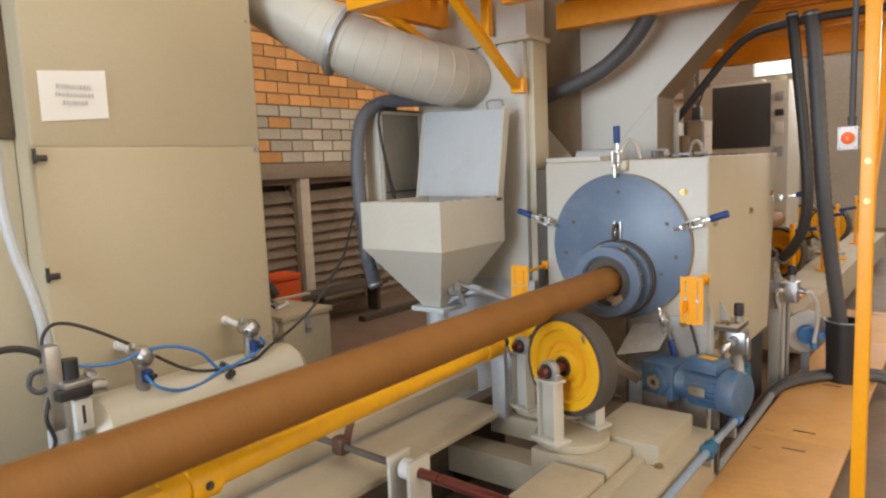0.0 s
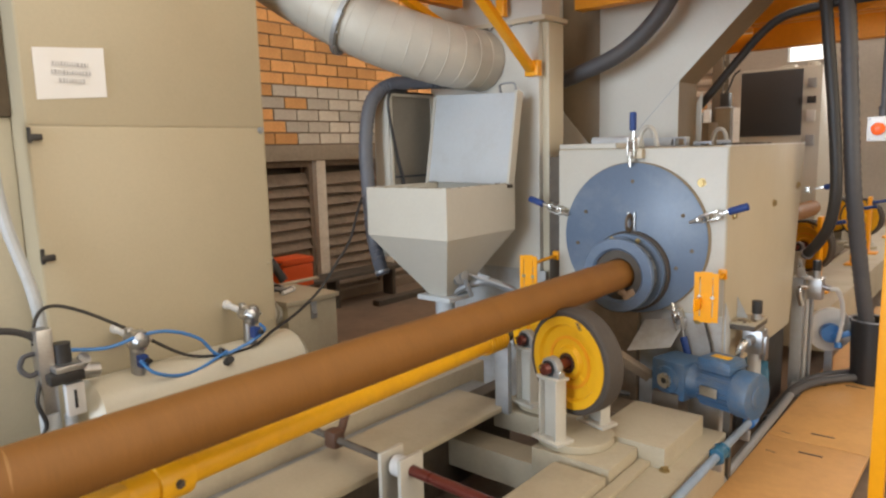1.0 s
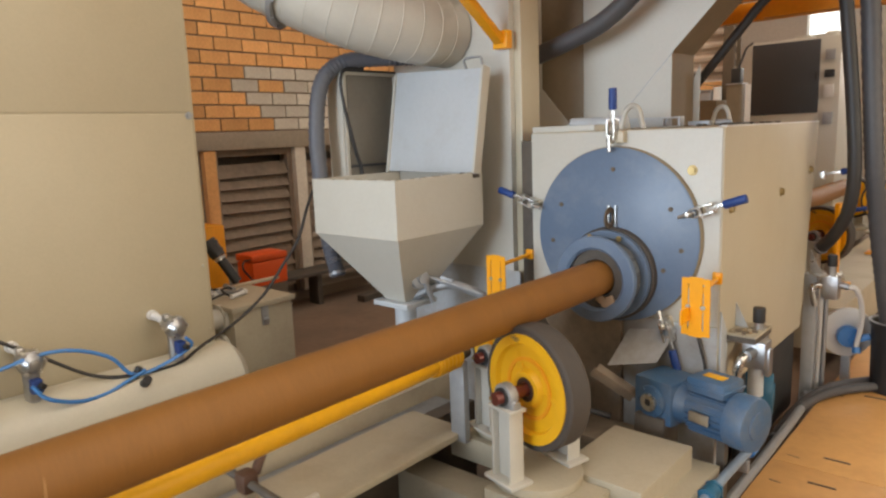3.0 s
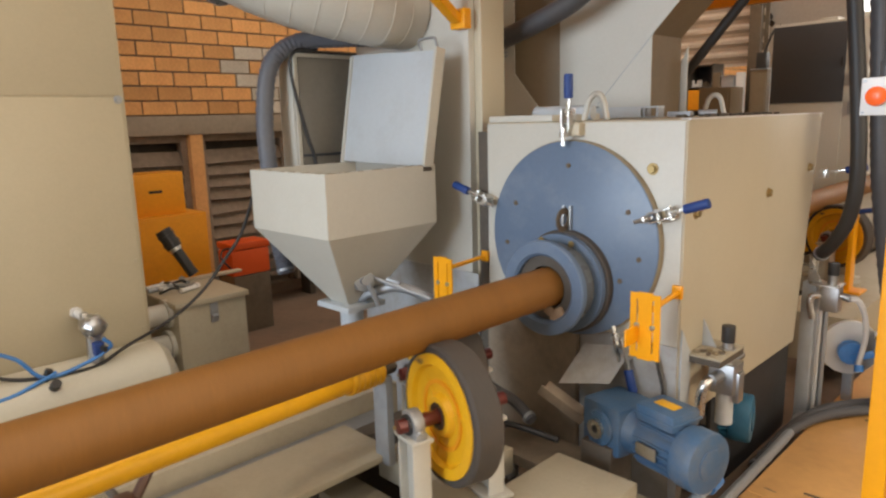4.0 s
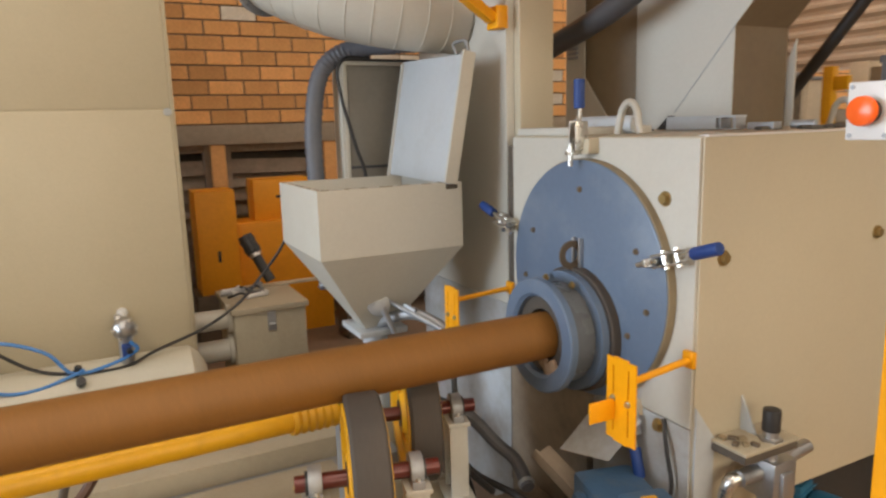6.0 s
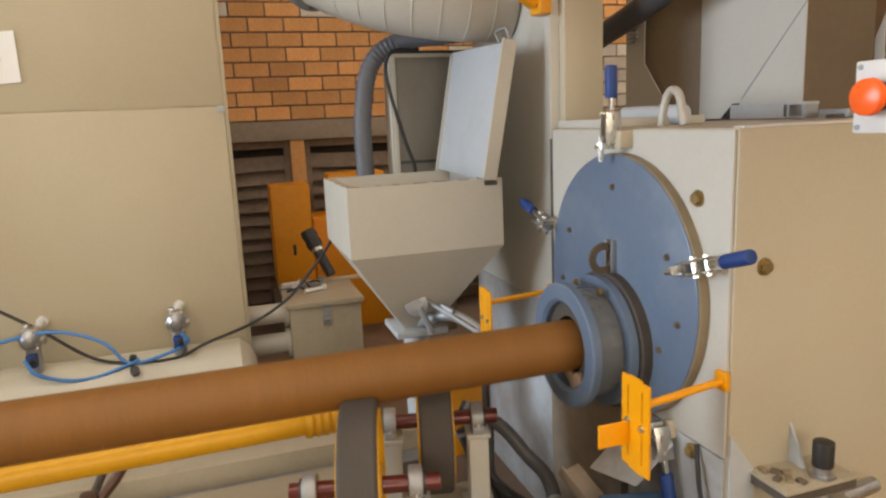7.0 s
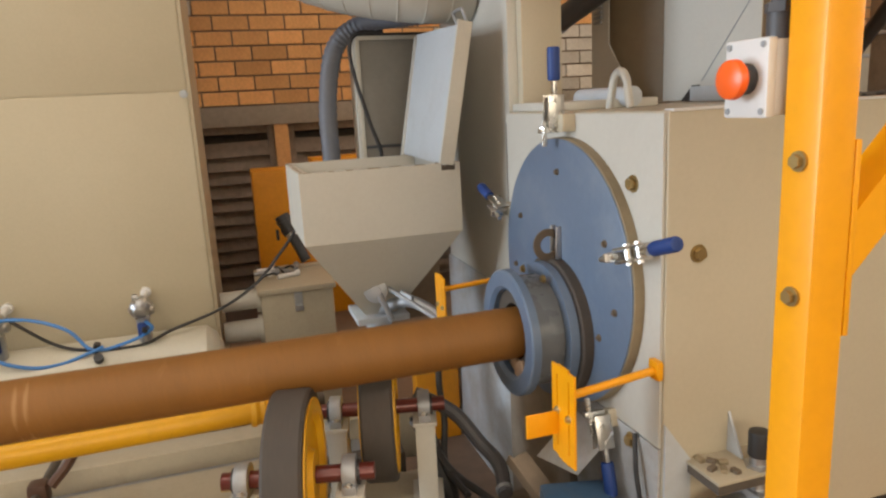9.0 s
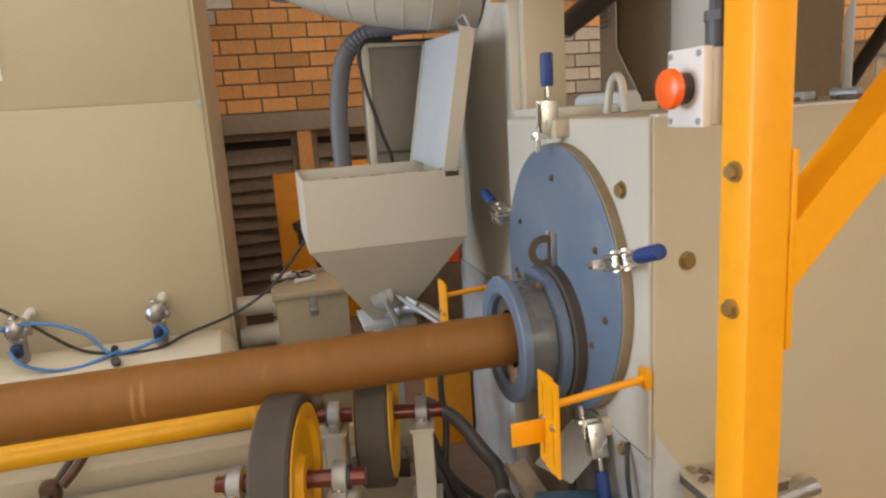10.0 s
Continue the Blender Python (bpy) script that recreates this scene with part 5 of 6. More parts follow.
box_part("beam", CREAM_BED, bed, (-1.62, 5.4, 0.14), (-1.33, 11.0, 0.41), 0.008)
box_part("beam", CREAM_BED, bed, (-0.98, 5.4, 0.12), (-0.60, 11.0, 0.41), 0.008)

rod = thing("adjusting_rod", (-1.3, 1.88, 0.5), "oily adjusting rod with a brown coupling", "adjusting rod")
one("rod", GRIME_SHADE, lambda b: add_cyl(b, (-1.80, 1.895, 0.505), (-1.20, 1.875, 0.505), 0.013, 14), rod)
one("screw", MAROON, lambda b: add_cyl(b, (-1.17, 1.875, 0.505), (-0.60, 1.86, 0.505), 0.019, 16), rod)
one("coupling", OILBROWN, lambda b: [box2(b, (-1.56, 1.86, 0.472), (-1.50, 1.915, 0.54), 0.014)], rod)
one("bush", WHITEP, lambda b: add_cyl(b, (-1.20, 1.875, 0.505), (-1.15, 1.875, 0.505), 0.036, 20), rod)
for x in (-1.225, -1.135):
    one("cheek", GREYPAINT, lambda b, x=x: box2(b, (x - 0.008, 1.82, 0.30), (x + 0.008, 1.93, 0.555), 0.004), rod)
one("foot", GREYPAINT, lambda b: box2(b, (-1.25, 1.80, 0.10), (-1.11, 1.95, 0.30), 0.004), rod)
one("bracket", OILBROWN, lambda b: add_tube(b, [(-1.53, 1.92, 0.52), (-1.55, 1.96, 0.56), (-1.56, 1.99, 0.60), (-1.555, 2.02, 0.63)], 0.016, 8, 5), rod)

# gear motors
def gear_motor(name, c, paint, m):
    g = thing(name, (0, 0, 0), "dusty blue geared motor with terminal box" if paint is MOTORBLUE else "turquoise geared motor beside the bed", "motor")
    bm = B()
    box2(bm, (-0.13, -0.09, -0.085), (0.04, 0.085, 0.085), 0.014)
    add_cyl(bm, (-0.045, -0.105, 0), (-0.045, -0.09, 0), 0.062, 24, bev=0.004)
    add_cyl(bm, (0.04, 0, 0), (0.085, 0, 0), 0.082, 24, 0.065)
    for k in range(6):
        a = k * math.pi / 3
        add_cyl(bm, (-0.045 + 0.052 * math.cos(a), -0.11, 0.052 * math.sin(a)), (-0.045 + 0.052 * math.cos(a), -0.104, 0.052 * math.sin(a)), 0.006, 6)
    part("gearbox", bm, paint, g)
    one("hollow_shaft", STEEL, lambda b: add_ring(b, (-0.045, -0.117, 0), (-0.045, 0, 0), [(0, 0.014), (0, 0.034), (0.012, 0.034), (0.012, 0.014)], 24), g)
    one("shaft_bore", BLACKP, lambda b: add_cyl(b, (-0.045, -0.115, 0), (-0.045, -0.1, 0), 0.016, 16), g)
    bm = B()
    add_cyl(bm, (0.085, 0, 0), (0.25, 0, 0), 0.080, 30)
    stator = part("stator", bm, paint, g, "finned motor housing")
    for k in range(22):
        a = 2 * math.pi * k / 22
        one("fin", paint, lambda b, a=a: add_box(b, (0.168, 0.085 * math.cos(a), 0.085 * math.sin(a)), (0.145, 0.004, 0.016), 0.0, Matrix.Rotation(a - math.pi / 2, 4, "X")), stator)
    one("fan_cover", paint, lambda b: [add_cyl(b, (0.24, 0, 0), (0.325, 0, 0), 0.098, 30, bev=0.016), add_cyl(b, (0.325, 0, 0), (0.33, 0, 0), 0.05, 24, bev=0.002)], g)
    one("terminal_box", paint, lambda b: [box2(b, (0.085, -0.065, 0.075), (0.235, 0.065, 0.132), 0.012), box2(b, (0.08, -0.07, 0.098), (0.24, 0.07, 0.106), 0.003)], g)
    one("rating_label", SHAFTYEL, lambda b: box2(b, (0.12, -0.02, 0.1325), (0.20, 0.022, 0.134), 0.0005), g)
    one("name_plate", STEEL, lambda b: box2(b, (0.12, -0.097, -0.02), (0.20, -0.092, 0.02), 0.001), g)
    g.matrix_basis = Matrix.Translation(c) @ m
    return g


gear_motor("gear_motor", (-0.733, 3.261, 0.515), MOTORBLUE, pose(0, 0, 0, 0, 0, -14))
gear_motor("gear_motor", (-0.90, 3.90, 0.33), TURQ, pose(0, 0, 0, 0, 0, 15))
torque = thing("torque_arm", (-0.75, 3.2, 0.2), "grimy steel torque arm and guard under the motor", "torque arm")
one("arm", GRIME_SHADE, lambda b: [box2(b, (-0.86, 3.16, 0.12), (-0.74, 3.30, 0.46), 0.005), box2(b, (-0.56, 3.20, 0.10), (-0.53, 3.24, 0.47), 0.004)], torque)
one("guard_plate", DIRTYBLUE, lambda b: add_prism(b, [V(-1.03, 3.27, 0.585), V(-0.83, 3.29, 0.63), V(-0.79, 3.365, 0.745), V(-0.99, 3.365, 0.715)], (0.004, 0.006, 0.008)), torque, "dusty pale tilted guard plate", False)
one("brace_channel", DUST_AND_SHADE, lambda b: [add_box(b, (-0.975, 3.25, 0.535), (0.19, 0.055, 0.012), 0.003, pose(0, 0, 0, 10, 32, 20)), add_box(b, (-0.985, 3.222, 0.528), (0.19, 0.008, 0.04), 0.003, pose(0, 0, 0, 10, 32, 20))], torque, "dusty slanting brace")
one("drip_tray", DUST_AND_SHADE, lambda b: [box2(b, (-1.30, 3.10, 0.30), (-0.92, 3.36, 0.312), 0.003), box2(b, (-1.30, 3.10, 0.3118), (-0.92, 3.106, 0.34), 0.001)], torque, "dusty brown drip tray")

# black hoses and cables under the pipe
line_thing("rubber_hose", "thick black rubber hose under the rollers", "hose", CABLE, [(-1.42, 3.12, 0.86), (-1.40, 3.10, 0.70), (-1.36, 3.10, 0.58), (-1.30, 3.08, 0.46), (-1.15, 3.10, 0.43)], 0.011, 8)
line_thing("rubber_hose", "thick black rubber hose under the rollers", "hose", HOSE, [(-1.42, 3.02, 0.66), (-1.36, 3.13, 0.60), (-1.28, 3.19, 0.52), (-1.2, 3.22, 0.48), (-1.1, 3.2, 0.44)], 0.022, 10)
line_thing("rubber_hose", "thick black rubber hose under the rollers", "hose", CABLE, [(-1.36, 3.04, 0.60), (-1.30, 3.06, 0.50), (-1.25, 3.10, 0.44), (-1.12, 3.16, 0.42), (-0.98, 3.2, 0.40)], 0.012, 8)
line_thing("rubber_hose", "thick black rubber hose under the rollers", "hose", CABLE, [(-1.39, 3.02, 0.60), (-1.33, 3.06, 0.45), (-1.30, 3.09, 0.32), (-1.32, 3.08, 0.1)], 0.03, 10)
line_thing("air_pipe", "blue-grey air pipe along the bed edge", "pipe", AIRPIPE, [(-0.505, 1.0, 0.31), (-0.505, 2.4, 0.315), (-0.505, 3.02, 0.32), (-0.51, 3.2, 0.315), (-0.51, 3.42, 0.31)], 0.017, 12)
tagged(one("pipe_coupling", TURQ, lambda b: [add_cyl(b, (-0.505, 2.965, 0.32), (-0.505, 3.025, 0.32), 0.030, 16, bev=0.004), add_cyl(b, (-0.505, 2.955, 0.32), (-0.505, 2.968, 0.32), 0.036, 6), add_cyl(b, (-0.505, 3.022, 0.32), (-0.505, 3.035, 0.32), 0.036, 6)]), "teal coupling on the air pipe", "coupling")
tagged(one("hose_valve", BLUEHOSE, lambda b: [add_cyl(b, (-0.51, 3.40, 0.31), (-0.51, 3.47, 0.312), 0.026, 14), add_box(b, (-0.51, 3.45, 0.345), (0.05, 0.03, 0.02), 0.004)]), "blue plastic hose valve", "valve")
for y in (2.2, 2.99, 3.35):
    tagged(one("pipe_clip", DULL, lambda b, y=y: box2(b, (-0.53, y - 0.012, 0.25), (-0.49, y + 0.012, 0.297), 0.003)), "small steel clip under the air pipe", "clip", "pipe clips")

# ---------------------------------------------------------------- walkway
walkway = thing("walkway", (-0.32, 3.8, 0), "tan plywood walkway beside the machine", "walkway")
for y0, y1 in ((0.48, 1.582), (1.586, 2.688), (2.692, 3.796), (3.80, 4.902), (4.906, 6.0), (6.004, 7.1)):
    one("panel", PLY, lambda b, y0=y0, y1=y1: box2(b, (-0.53, y0, 0.095), (-0.10, y1, 0.119), 0.003), walkway)
    for yc in (y0 + 0.122, y1 - 0.130):
        one("hand_slot", BLACKP, lambda b, yc=yc: add_box(b, (-0.31, yc, 0.1195), (0.10, 0.013, 0.002), 0.0005, pose(0, 0, 0, 0, 0, 2)), walkway)
    for yc in (y0 + 0.06, y1 - 0.2):
        one("scuff", BROWNPLATE, lambda b, yc=yc: add_box(b, (-0.462, yc, 0.1194), (0.045, 0.006, 0.0012), 0.0003, pose(0, 0, 0, 0, 0, -8)), walkway, "dark scuff")
for x in (-0.51, -0.16):
    one("joist", GRIME_SHADE, lambda b, x=x: box2(b, (x, 0.48, 0.0), (x + 0.03, 7.1, 0.095), 0.003), walkway)

# ---------------------------------------------------------------- yellow post with stop button
PXC, PYC, PH = 0.0155, 3.1195, 0.024
post = thing("platform_post", (PXC, PYC, 0), "yellow square platform post with diagonal brace", "post")
box_part("tube", YELLOW, post, (PXC - PH, PYC - PH, 0.0), (PXC + PH, PYC + PH, 2.30), 0.005)
box_part("foot", YELLOW, post, (PXC - 0.08, PYC - 0.08, 0.0), (PXC + 0.08, PYC + 0.08, 0.012), 0.003)
for z in (1.495, 1.351):
    bolt(post, (PXC + 0.001, PYC - PH, z), (0, -1, 0), 0.0075, BRASS)
box_part("brace_plate", YELLOW, post, (PXC - 0.024, PYC + PH, 1.305), (PXC + 0.024, PYC + PH + 0.008, 1.515), 0.002)
YB = PYC + PH + 0.008
one("brace", YELLOW, lambda b: add_prism(b, [V(PXC - 0.022, YB, 1.370), V(PXC - 0.022, YB, 1.440), V(PXC - 0.022, YB + 0.83, 2.29), V(PXC - 0.022, YB + 0.905, 2.29)], (0.044, 0, 0)), post)
EX0, EX1, EY, EZ0, EZ1 = -0.081, -0.0165, 3.080, 1.539, 1.622
EXC, EZC = -0.046, 1.5805
estop = thing("emergency_stop", (EXC, EY, EZC), "pale grey stop-button box with an orange mushroom button", "stop button")
box_part("housing", WHITEP, estop, (EX0 + 0.002, EY + 0.012, EZ0 + 0.002), (EX1 - 0.001, EY + 0.06, EZ1 - 0.002), 0.004)
box_part("cover", WHITEP, estop, (EX0, EY, EZ0), (EX1, EY + 0.012, EZ1), 0.003)
box_part("mount", DULL, estop, (EX1 - 0.001, EY + 0.03, EZ0 + 0.02), (PXC - PH, EY + 0.05, EZ1 - 0.02), 0.001)
for x in (EX0 + 0.007, EX1 - 0.007):
    for z in (EZ0 + 0.007, EZ1 - 0.007):
        one("screw", DULL, lambda b, x=x, z=z: add_cyl(b, (x, EY + 0.002, z), (x, EY - 0.0015, z), 0.0035, 10), estop)
one("collar", BLACKP, lambda b: add_cyl(b, (EXC, EY + 0.001, EZC), (EXC, EY - 0.016, EZC), 0.0165, 24), estop)
bm = B()
add_ring(bm, (EXC, EY - 0.014, EZC), (EXC, 2.9, EZC), [(0, 0.0001), (0, 0.0195), (0.003, 0.0215), (0.010, 0.0205), (0.0125, 0.016), (0.0135, 0.0001)], 32)
part("button", bm, REDBTN, estop, "orange-red mushroom button")
one("gland", HOSE, lambda b: [add_cyl(b, (EXC + 0.006, EY + 0.035, 1.618), (EXC + 0.006, EY + 0.035, 1.648), 0.014, 14), add_cyl(b, (EXC + 0.006, EY + 0.035, 1.648), (EXC + 0.006, EY + 0.035, 1.658), 0.017, 6)], estop)
line_thing("conduit", "dark cable conduit above the stop button", "conduit", HOSE, [(-0.040, 3.115, 1.655), (-0.040, 3.115, 1.8), (-0.039, 3.116, 2.05), (-0.038, 3.117, 2.30)], 0.0105, 10)

# ---------------------------------------------------------------- platform overhead
plat = thing("overhead_platform", (-1.0, 4.5, 2.3), "orange-yellow steel platform overhead with grating", "platform")
for lo, hi in (((-2.15, 2.66, 2.32), (0.15, 2.74, 2.46)), ((-2.15, 6.6, 2.32), (0.15, 6.68, 2.46)), ((0.06, 2.74, 2.32), (0.14, 6.6, 2.46)), ((-1.50, 3.05, 2.30), (0.06, 3.12, 2.42)), ((-2.15, 2.74, 2.32), (-2.08, 3.4, 2.46)), ((-1.55, 5.2, 2.30), (0.06, 5.28, 2.46)), ((-0.6, 2.74, 2.34), (-0.53, 4.19, 2.46)), ((-1.58, 3.74, 2.28), (0.06, 3.83, 2.42)), ((-1.2, 5.62, 2.20), (0.06, 5.72, 2.40)), ((-1.0, 4.9, 2.27), (0.06, 4.98, 2.40))):
    box_part("beam", YELLOW if lo[1] < 2.7 else ORANGE, plat, lo, hi, 0.005)
for k in range(34):
    y = 2.78 + 0.112 * k
    if 3.40 < y < 4.75:
        box_part("grating_bar", ORANGEGRATE, plat, (-0.45 if y > 4.1 else -1.56, y, 2.44), (0.14, y + 0.07, 2.485), 0.0)
    else:
        box_part("grating_bar", ORANGEGRATE, plat, (-2.15, y, 2.46), (0.14, y + 0.07, 2.485), 0.0)
for a, b_ in (((-1.66, 3.43, 1.955), (-1.64, 2.72, 2.42)), ((-2.10, 3.43, 2.15), (-2.12, 2.72, 2.40))):
    one("brace", YELLOW, lambda b, a=a, b_=b_: [add_box(b, (Vector(a) + Vector(b_)) / 2, (0.05, 0.035, (Vector(b_) - Vector(a)).length), 0.004, axis_m(a, b_)[0].to_3x3().to_4x4())], plat)
one("brace_foot", YELLOW, lambda b: box2(b, (-1.70, 3.43, 1.92), (-1.62, 3.474, 2.0), 0.004), plat)
box_part("hanger", YELLOW, plat, (-1.86, 3.40, 2.24), (-1.81, 3.44, 2.46), 0.003)
for y in (5.4, 6.62):
    box_part("leg", YELLOW, plat, (0.06, y, 0), (0.14, y + 0.06, 2.32), 0.004)

# hoses to the platform
line_thing("suction_hose", "black suction hose running up under the platform", "hose", CABLE, [(-1.37, 4.6, 1.558), (-1.276, 4.6, 1.68), (-1.13, 4.6, 1.85), (-0.99, 4.6, 2.015), (-0.87, 4.6, 2.15), (-0.74, 4.6, 2.24), (-0.55, 4.6, 2.27), (-0.3, 4.6, 2.28), (0.3, 4.6, 2.28)], 0.024, 12)
line_thing("sloping_hose", "dark hose slanting up behind the casing", "hose", HOSE, [(-1.95, 3.82, 1.86), (-1.60, 3.86, 1.96), (-1.35, 3.86, 2.05), (-1.15, 3.84, 2.2), (-1.0, 3.8, 2.4), (-0.9, 3.8, 2.6)], 0.045, 12)
line_thing("rubber_hose", "black rubber hose hanging from the platform", "hose", CABLE, [(-0.53, 4.55, 2.32), (-0.503, 4.55, 2.08), (-0.455, 4.55, 1.65), (-0.430, 4.56, 1.30), (-0.455, 4.60, 1.10), (-0.52, 4.66, 0.97), (-0.60, 4.74, 0.88)], 0.031, 12)
line_thing("suction_hose", "ribbed grey suction hose hanging into a bin", "hose", HOSE, [(-0.44, 4.60, 2.32), (-0.415, 4.61, 2.05), (-0.385, 4.63, 1.6), (-0.360, 4.66, 1.25), (-0.325, 4.76, 0.85), (-0.295, 4.85, 0.55), (-0.27, 4.90, 0.35)], 0.042, 14, 0.05, 16)
bin_ = thing("black_bin", (-0.265, 4.93, 0.119), "round black plastic bin on the walkway", "bin")
bm = B()
add_ring(bm, (-0.265, 4.93, 0.119), (-0.265, 4.93, 1), [(0, 0.0001), (0, 0.102), (0.36, 0.112), (0.36, 0.120), (0.375, 0.120), (0.375, 0.106), (0.012, 0.094), (0.012, 0.0001)], 36)
part("bucket", bm, BLACKP, bin_)
one("rim", DULL, lambda b: add_ring(b, (-0.265, 4.93, 0.496), (-0.265, 4.93, 1), [(0, 0.112), (0, 0.123), (0.006, 0.123), (0.006, 0.112)], 36), bin_)
for dy, rr in ((0.0, 0.028), (-0.10, 0.024)):
    line_thing("rubber_hose", "thick dark hose lying across the walkway", "hose", HOSE, [(0.5, 5.08 + dy, 0.03), (0.2, 5.10 + dy, 0.04), (-0.02, 5.09 + dy, 0.12), (-0.12, 5.06 + dy, 0.15), (-0.30, 4.98 + dy, 0.15), (-0.43, 4.84 + dy, 0.15), (-0.52, 4.66 + dy, 0.15), (-0.58, 4.45 + dy, 0.12), (-0.61, 4.2 + dy, 0.06)], rr, 12)
line_thing("flat_hose", "grey hose along the walkway edge", "hose", DULL, [(-0.60, 4.62, 0.12), (-0.565, 4.35, 0.13), (-0.555, 3.9, 0.13), (-0.553, 3.4, 0.12), (-0.553, 2.9, 0.10), (-0.553, 2.4, 0.06)], 0.021, 10)

# far side of the cabinet
fleg = thing("far_stand", (-0.63, 4.78, 0), "pale grey channel stand behind the cabinet", "stand")
one("channel", PALEBLUE, lambda b: [box2(b, (-0.665, 4.745, 0.0), (-0.605, 4.75, 0.74), 0.001), box2(b, (-0.665, 4.75, 0.0), (-0.66, 4.81, 0.74), 0.001), box2(b, (-0.61, 4.75, 0.0), (-0.605, 4.81, 0.74), 0.001)], fleg)
one("bracket", STEEL, lambda b: [box2(b, (-0.62, 4.70, 0.74), (-0.50, 4.82, 0.748), 0.002), add_prism(b, [V(-0.64, 4.74, 0.748), V(-0.58, 4.74, 0.748), V(-0.64, 4.74, 0.87)], (0, 0.006, 0))], fleg)
for k in range(2):
    cyl_part("hose", (WHITEP, DULL)[k], fleg, (-0.585 + 0.022 * k, 4.77, 0.06), (-0.58 + 0.022 * k, 4.76, 0.70), 0.011, 10)
reg2 = thing("air_regulator", (-0.54, 4.76, 0.748), "aluminium air regulator with black knob behind the cabinet", "regulator")
one("body", CASTAL, lambda b: [add_cyl(b, (-0.54, 4.76, 0.748), (-0.54, 4.76, 0.79), 0.022, 16), box2(b, (-0.58, 4.72, 0.62), (-0.50, 4.79, 0.738), 0.010), add_cyl(b, (-0.50, 4.75, 0.70), (-0.46, 4.75, 0.69), 0.018, 12)], reg2)
one("knob", BLACKP, lambda b: add_cyl(b, (-0.54, 4.76, 0.79), (-0.54, 4.76, 0.85), 0.024, 20, bev=0.004), reg2)
one("elbow", STEEL, lambda b: add_tube(b, [(-0.58, 4.73, 0.69), (-0.61, 4.715, 0.685), (-0.615, 4.71, 0.65), (-0.60, 4.715, 0.58)], 0.017, 12), reg2)
hv = thing("blast_valve", (-0.48, 4.92, 0.3), "white round valve plate with a blue hand grip", "valve")
one("plate", WHITEP, lambda b: add_cyl(b, (-0.50, 4.96, 0.40), (-0.485, 4.935, 0.40), 0.135, 36, bev=0.006), hv)
one("hub", BLUEHOSE, lambda b: [add_cyl(b, (-0.485, 4.93, 0.39), (-0.465, 4.885, 0.385), 0.058, 20, bev=0.010), add_box(b, (-0.42, 4.895, 0.385), (0.11, 0.03, 0.035), 0.008, pose(0, 0, 0, 0, -25, 0)), add_cyl(b, (-0.43, 4.88, 0.34), (-0.425, 4.87, 0.31), 0.022, 12)], hv, "blue hub and grip")
one("stand", DULL, lambda b: box2(b, (-0.515, 4.955, 0.0), (-0.47, 4.99, 0.33), 0.003), hv)
one("supply_hose", WHITEP, lambda b: add_tube(b, [(-0.46, 4.75, 0.69), (-0.43, 4.77, 0.68), (-0.41, 4.82, 0.60), (-0.41, 4.86, 0.48), (-0.43, 4.87, 0.35)], 0.013, 10), hv)
out_clamp = thing("outlet_clamp", (-0.60, 4.75, 1.27), "steel toggle clamp with blue grip at the outlet end", "clamp")
one("linkage", STEEL, lambda b: [add_box(b, (-0.612, 4.75, 1.262), (0.035, 0.04, 0.04), 0.004), add_box(b, (-0.565, 4.755, 1.272), (0.09, 0.012, 0.014), 0.003, pose(0, 0, 0, 0, -10, 0)), add_cyl(b, (-0.60, 4.735, 1.265), (-0.60, 4.775, 1.265), 0.008, 8)], out_clamp)
one("grip", BLUEGRIP, lambda b: add_cyl(b, (-0.525, 4.757, 1.279), (-0.44, 4.757, 1.295), 0.0165, 14, bev=0.006), out_clamp)

ctrl = thing("control_cabinet", (-1.5, 7.4, 0), "tall charcoal control cabinet with pale side frame", "control cabinet")
box_part("body", GREYPAINT, ctrl, (-1.75, 7.2, 0.2), (-1.06, 7.75, 2.21), 0.012)
box_part("plinth", GRIME_SHADE, ctrl, (-1.72, 7.22, 0.0), (-1.08, 7.70, 0.2), 0.004)
box_part("door", DARKCAB, ctrl, (-1.74, 7.182, 1.60), (-1.21, 7.2, 2.19), 0.006, "charcoal door")
box_part("lower_door", GREYPAINT, ctrl, (-1.74, 7.184, 0.26), (-1.21, 7.2, 1.585), 0.006)
for z0, z1, mt in ((2.02, 2.10, DULL), (1.88, 1.94, BLACKP), (1.72, 1.82, WHITEP), (1.50, 1.60, DULL)):
    box_part("switch_box", mt, ctrl, (-1.17, 7.17, z0), (-1.10, 7.2, z1), 0.004)
one("latch", BLACKP, lambda b: [box2(b, (-1.235, 7.17, 1.86), (-1.222, 7.182, 1.93), 0.002), add_cyl(b, (-1.228, 7.165, 1.895), (-1.228, 7.172, 1.895), 0.008, 10)], ctrl)
one("cap", GREYPAINT, lambda b: add_cyl(b, (-1.15, 7.3, 2.21), (-1.15, 7.3, 2.25), 0.05, 18, bev=0.01), ctrl)
box_part("cable_entry", GREYPAINT, ctrl, (-1.42, 7.25, 2.21), (-1.30, 7.4, 2.235), 0.004)
rnd = random.Random(21)
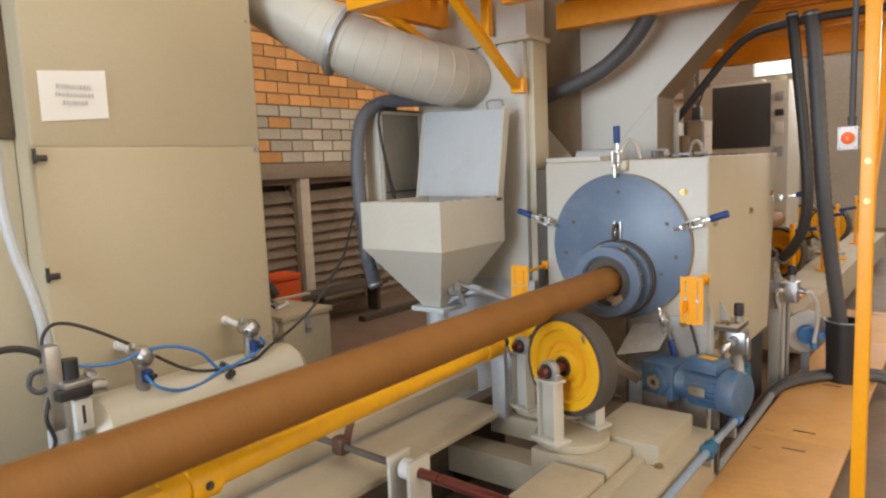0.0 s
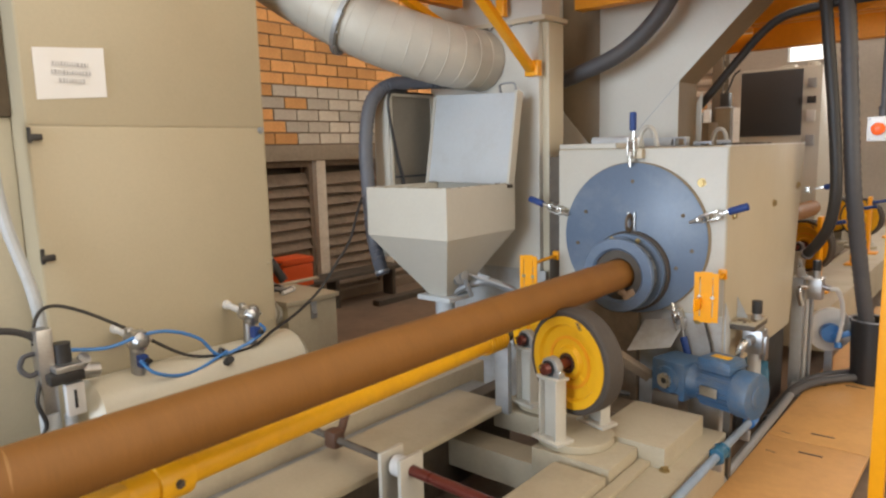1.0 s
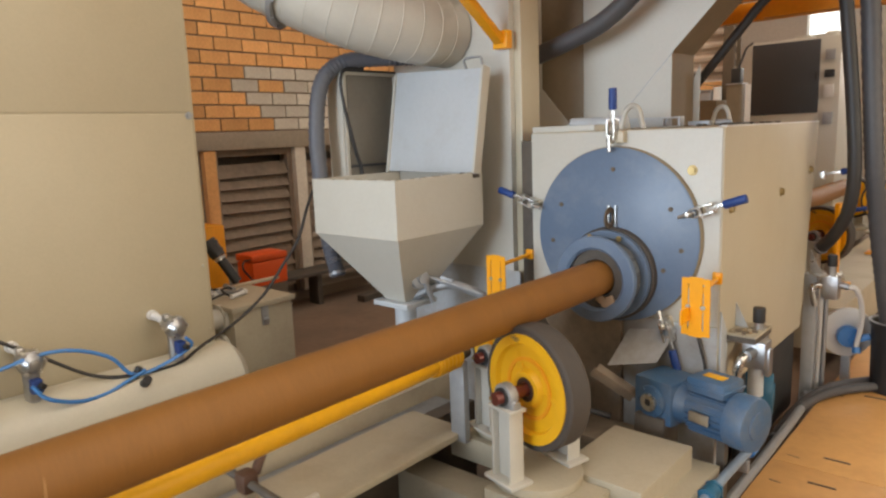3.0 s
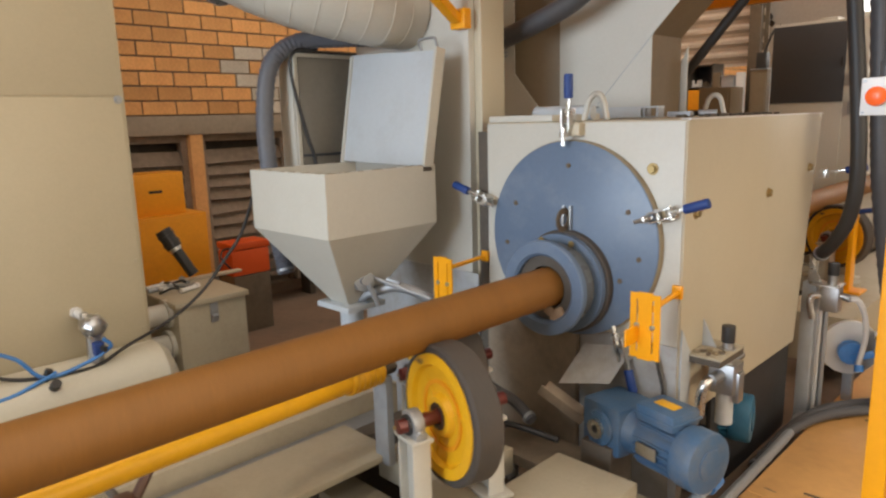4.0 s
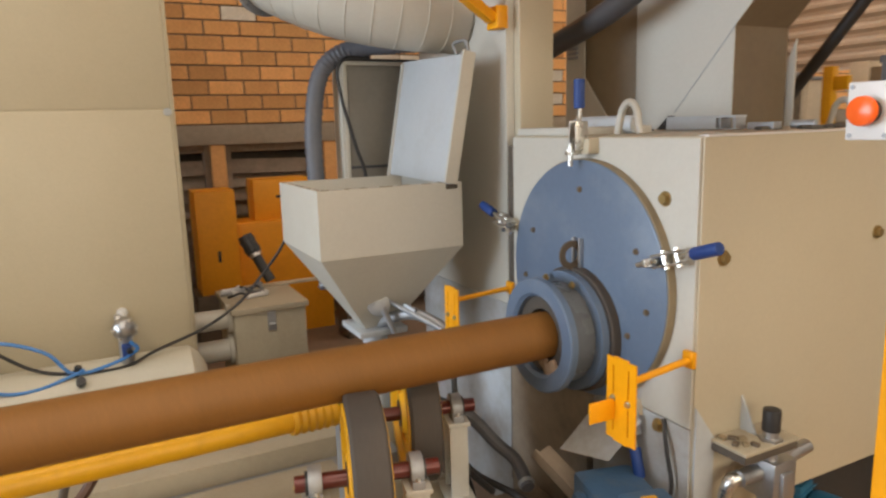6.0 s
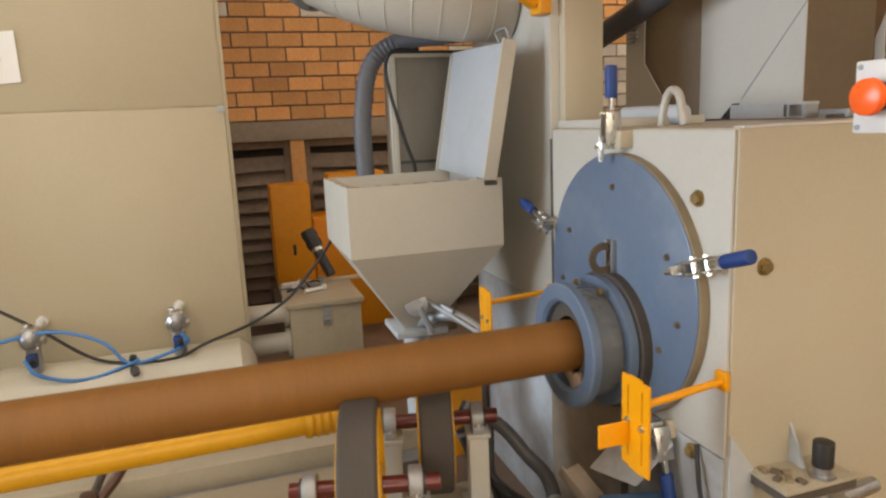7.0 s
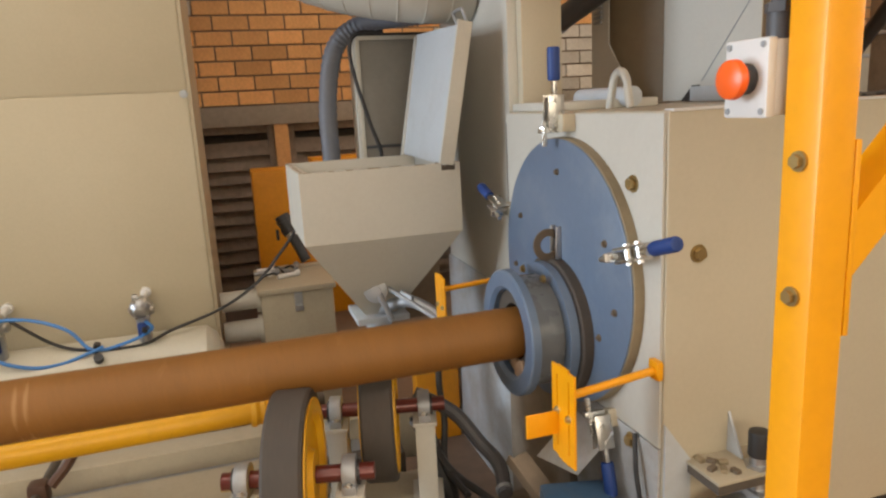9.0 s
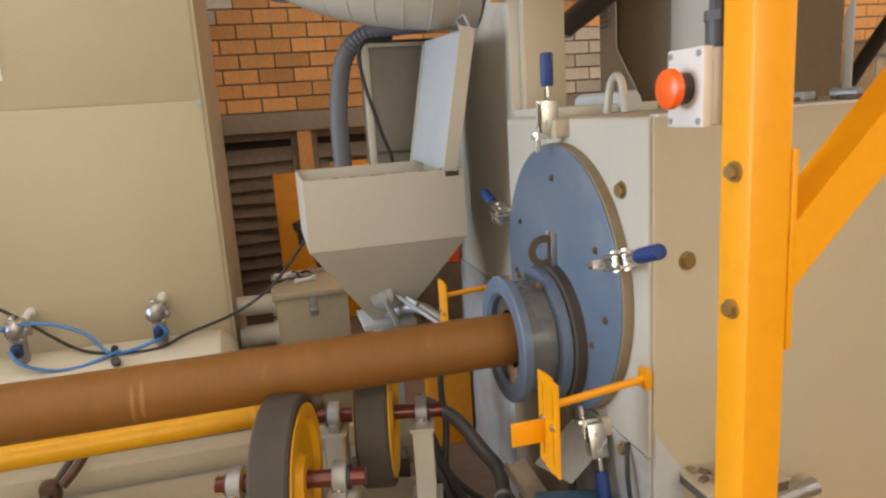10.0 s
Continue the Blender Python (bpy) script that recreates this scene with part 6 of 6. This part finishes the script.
for k in range(5):
    x, y = rnd.uniform(-4.6, -3.7), rnd.uniform(7.2, 8.4)
    h, w = rnd.uniform(1.5, 1.95), rnd.uniform(0.18, 0.4)
    kind = rnd.choice(["crate", "locker", "machine"])
    mt = {"crate": WOODPALE, "locker": CREAM_BED, "machine": BROWNPLATE}[kind]
    st = thing("storage_" + kind if kind != "machine" else "workshop_machine", (x, y, 0), {"crate": "pale timber crate in the far workshop", "locker": "beige steel locker in the far workshop", "machine": "dark brown machine in the far workshop"}[kind], kind, "far workshop things")
    box_part("body", mt, st, (x - w / 2, y - 0.2, 0), (x + w / 2, y + 0.2, h), 0.01)
    box_part("door", mt, st, (x - w / 2 + 0.02, y - 0.215, 0.1), (x + w / 2 - 0.02, y - 0.2, h - 0.05), 0.004)
    box_part("top", DULL, st, (x - w / 2 - 0.01, y - 0.21, h), (x + w / 2 + 0.01, y + 0.21, h + 0.03), 0.004)
yframe = thing("yellow_arm_post", (-2.1, 6.05, 0), "yellow steel post with short arm behind the blast machine", "post")
box_part("leg", SHAFTYEL, yframe, (-2.135, 6.02, 0), (-2.075, 6.08, 1.86), 0.005)
box_part("arm", SHAFTYEL, yframe, (-2.075, 6.03, 1.72), (-1.985, 6.07, 1.80), 0.005)
box_part("foot_plate", SHAFTYEL, yframe, (-2.18, 5.97, 0), (-2.03, 6.13, 0.012), 0.003)
tcab = thing("beige_cabinet", (-2.0, 6.9, 0), "low beige steel cabinet behind the yellow frame", "cabinet")
box_part("body", BROWN_CHUTESHADE, tcab, (-2.16, 6.8, 0.05), (-1.90, 7.05, 1.74), 0.008)
box_part("door", BROWN_CHUTESHADE, tcab, (-2.14, 6.79, 0.1), (-1.92, 6.8, 1.70), 0.003)
box_part("plinth", GRIME_SHADE, tcab, (-2.15, 6.81, 0.0), (-1.91, 7.04, 0.05), 0.002)
for k, y in enumerate((6.0, 7.4, 8.2, 9.6)):
    gb = thing("outfeed_guide", (-0.75, y, 0), "yellow outfeed pipe guide on the bed", "pipe guide", "outfeed guides")
    box_part("plate", YELLOW, gb, (-0.80, y, 0.41), (-0.77, y + 0.10, 0.98), 0.004)
    box_part("foot", YELLOW, gb, (-0.84, y - 0.03, 0.41), (-0.70, y + 0.13, 0.425), 0.003)
    one("spindle", BLUEGRIP, lambda b, y=y: add_cyl(b, (-0.77, y + 0.05, 0.92), (-0.62, y + 0.05, 0.95), 0.016, 12), gb)

# ---------------------------------------------------------------- bricks of the west wall, nearest stretch one by one
LB, HB, JB = 0.258, 0.1, 0.0125
meshes = []
for mt, nm in ((BRICK, "brick"), (BRICKGREY, "brick")):
    bm = B()
    box2(bm, (-0.05, 0, 0), (0.0, LB, HB), 0.004)
    meshes.append(finish(bm, nm, mt, False))
rnd = random.Random(5)
rest = {0: [], 1: []}
row, z = 0, 1.645
count = 0
while z < 6.1:
    y = -7.9 + (0.135 if row % 2 else 0.0)
    while y < 15.7:
        grey = z < 2.15 and y > 4.12 + 0.5 * (row % 2) * 0.27 + rnd.uniform(-0.2, 0.2) and y < 6.1
        grey = grey or rnd.random() < 0.01
        dx = rnd.uniform(-0.004, 0.003)
        if 2.2 < y < 6.2 and z < 3.0 and count < 298:
            o = new("brick", meshes[1 if grey else 0])
            o.parent = wall_west
            o.location = (WX + dx, y, z)
            count += 1
        else:
            rest[1 if grey else 0].append((WX + dx, y, z))
        y += LB + JB
    z += HB + JB
    row += 1
for g, mt in ((0, BRICK), (1, BRICKGREY)):
    if not rest[g]:
        continue
    vs, fs = [], []
    for x, y, z in rest[g]:
        n = len(vs)
        vs += [(x - 0.05, y, z), (x, y, z), (x, y + LB, z), (x - 0.05, y + LB, z), (x - 0.05, y, z + HB), (x, y, z + HB), (x, y + LB, z + HB), (x - 0.05, y + LB, z + HB)]
        fs += [(n + 1, n + 2, n + 6, n + 5), (n, n + 1, n + 5, n + 4), (n + 2, n + 3, n + 7, n + 6), (n + 4, n + 5, n + 6, n + 7), (n, n + 3, n + 2, n + 1)]
    me = bpy.data.meshes.new("bricks")
    me.from_pydata(vs, [], fs)
    me.materials.append(mt)
    o = new("bricks", me)
    o.parent = wall_west
    tagged(o, kind="stuff")


def motions():
    """The pipe turns and creeps into the cabinet; the wheels turn it."""
    spin, feed = SPIN, FEED
    rows = []
    for k in range(0, 151):
        t = k / 15
        rows.append((t, Matrix.Translation((PX, feed * (t - 5), PZ)) @ Matrix.Rotation(radians(spin * t), 4, "Y")))
    walk(pipe, rows)
    for w, c in MOVING:
        walk(w, [(k / 5, pose(*c, 0, 0, -SKEW) @ Matrix.Rotation(-radians(spin * PR / WR * k / 5 + 40), 4, "Y")) for k in range(0, 51)])


motions()
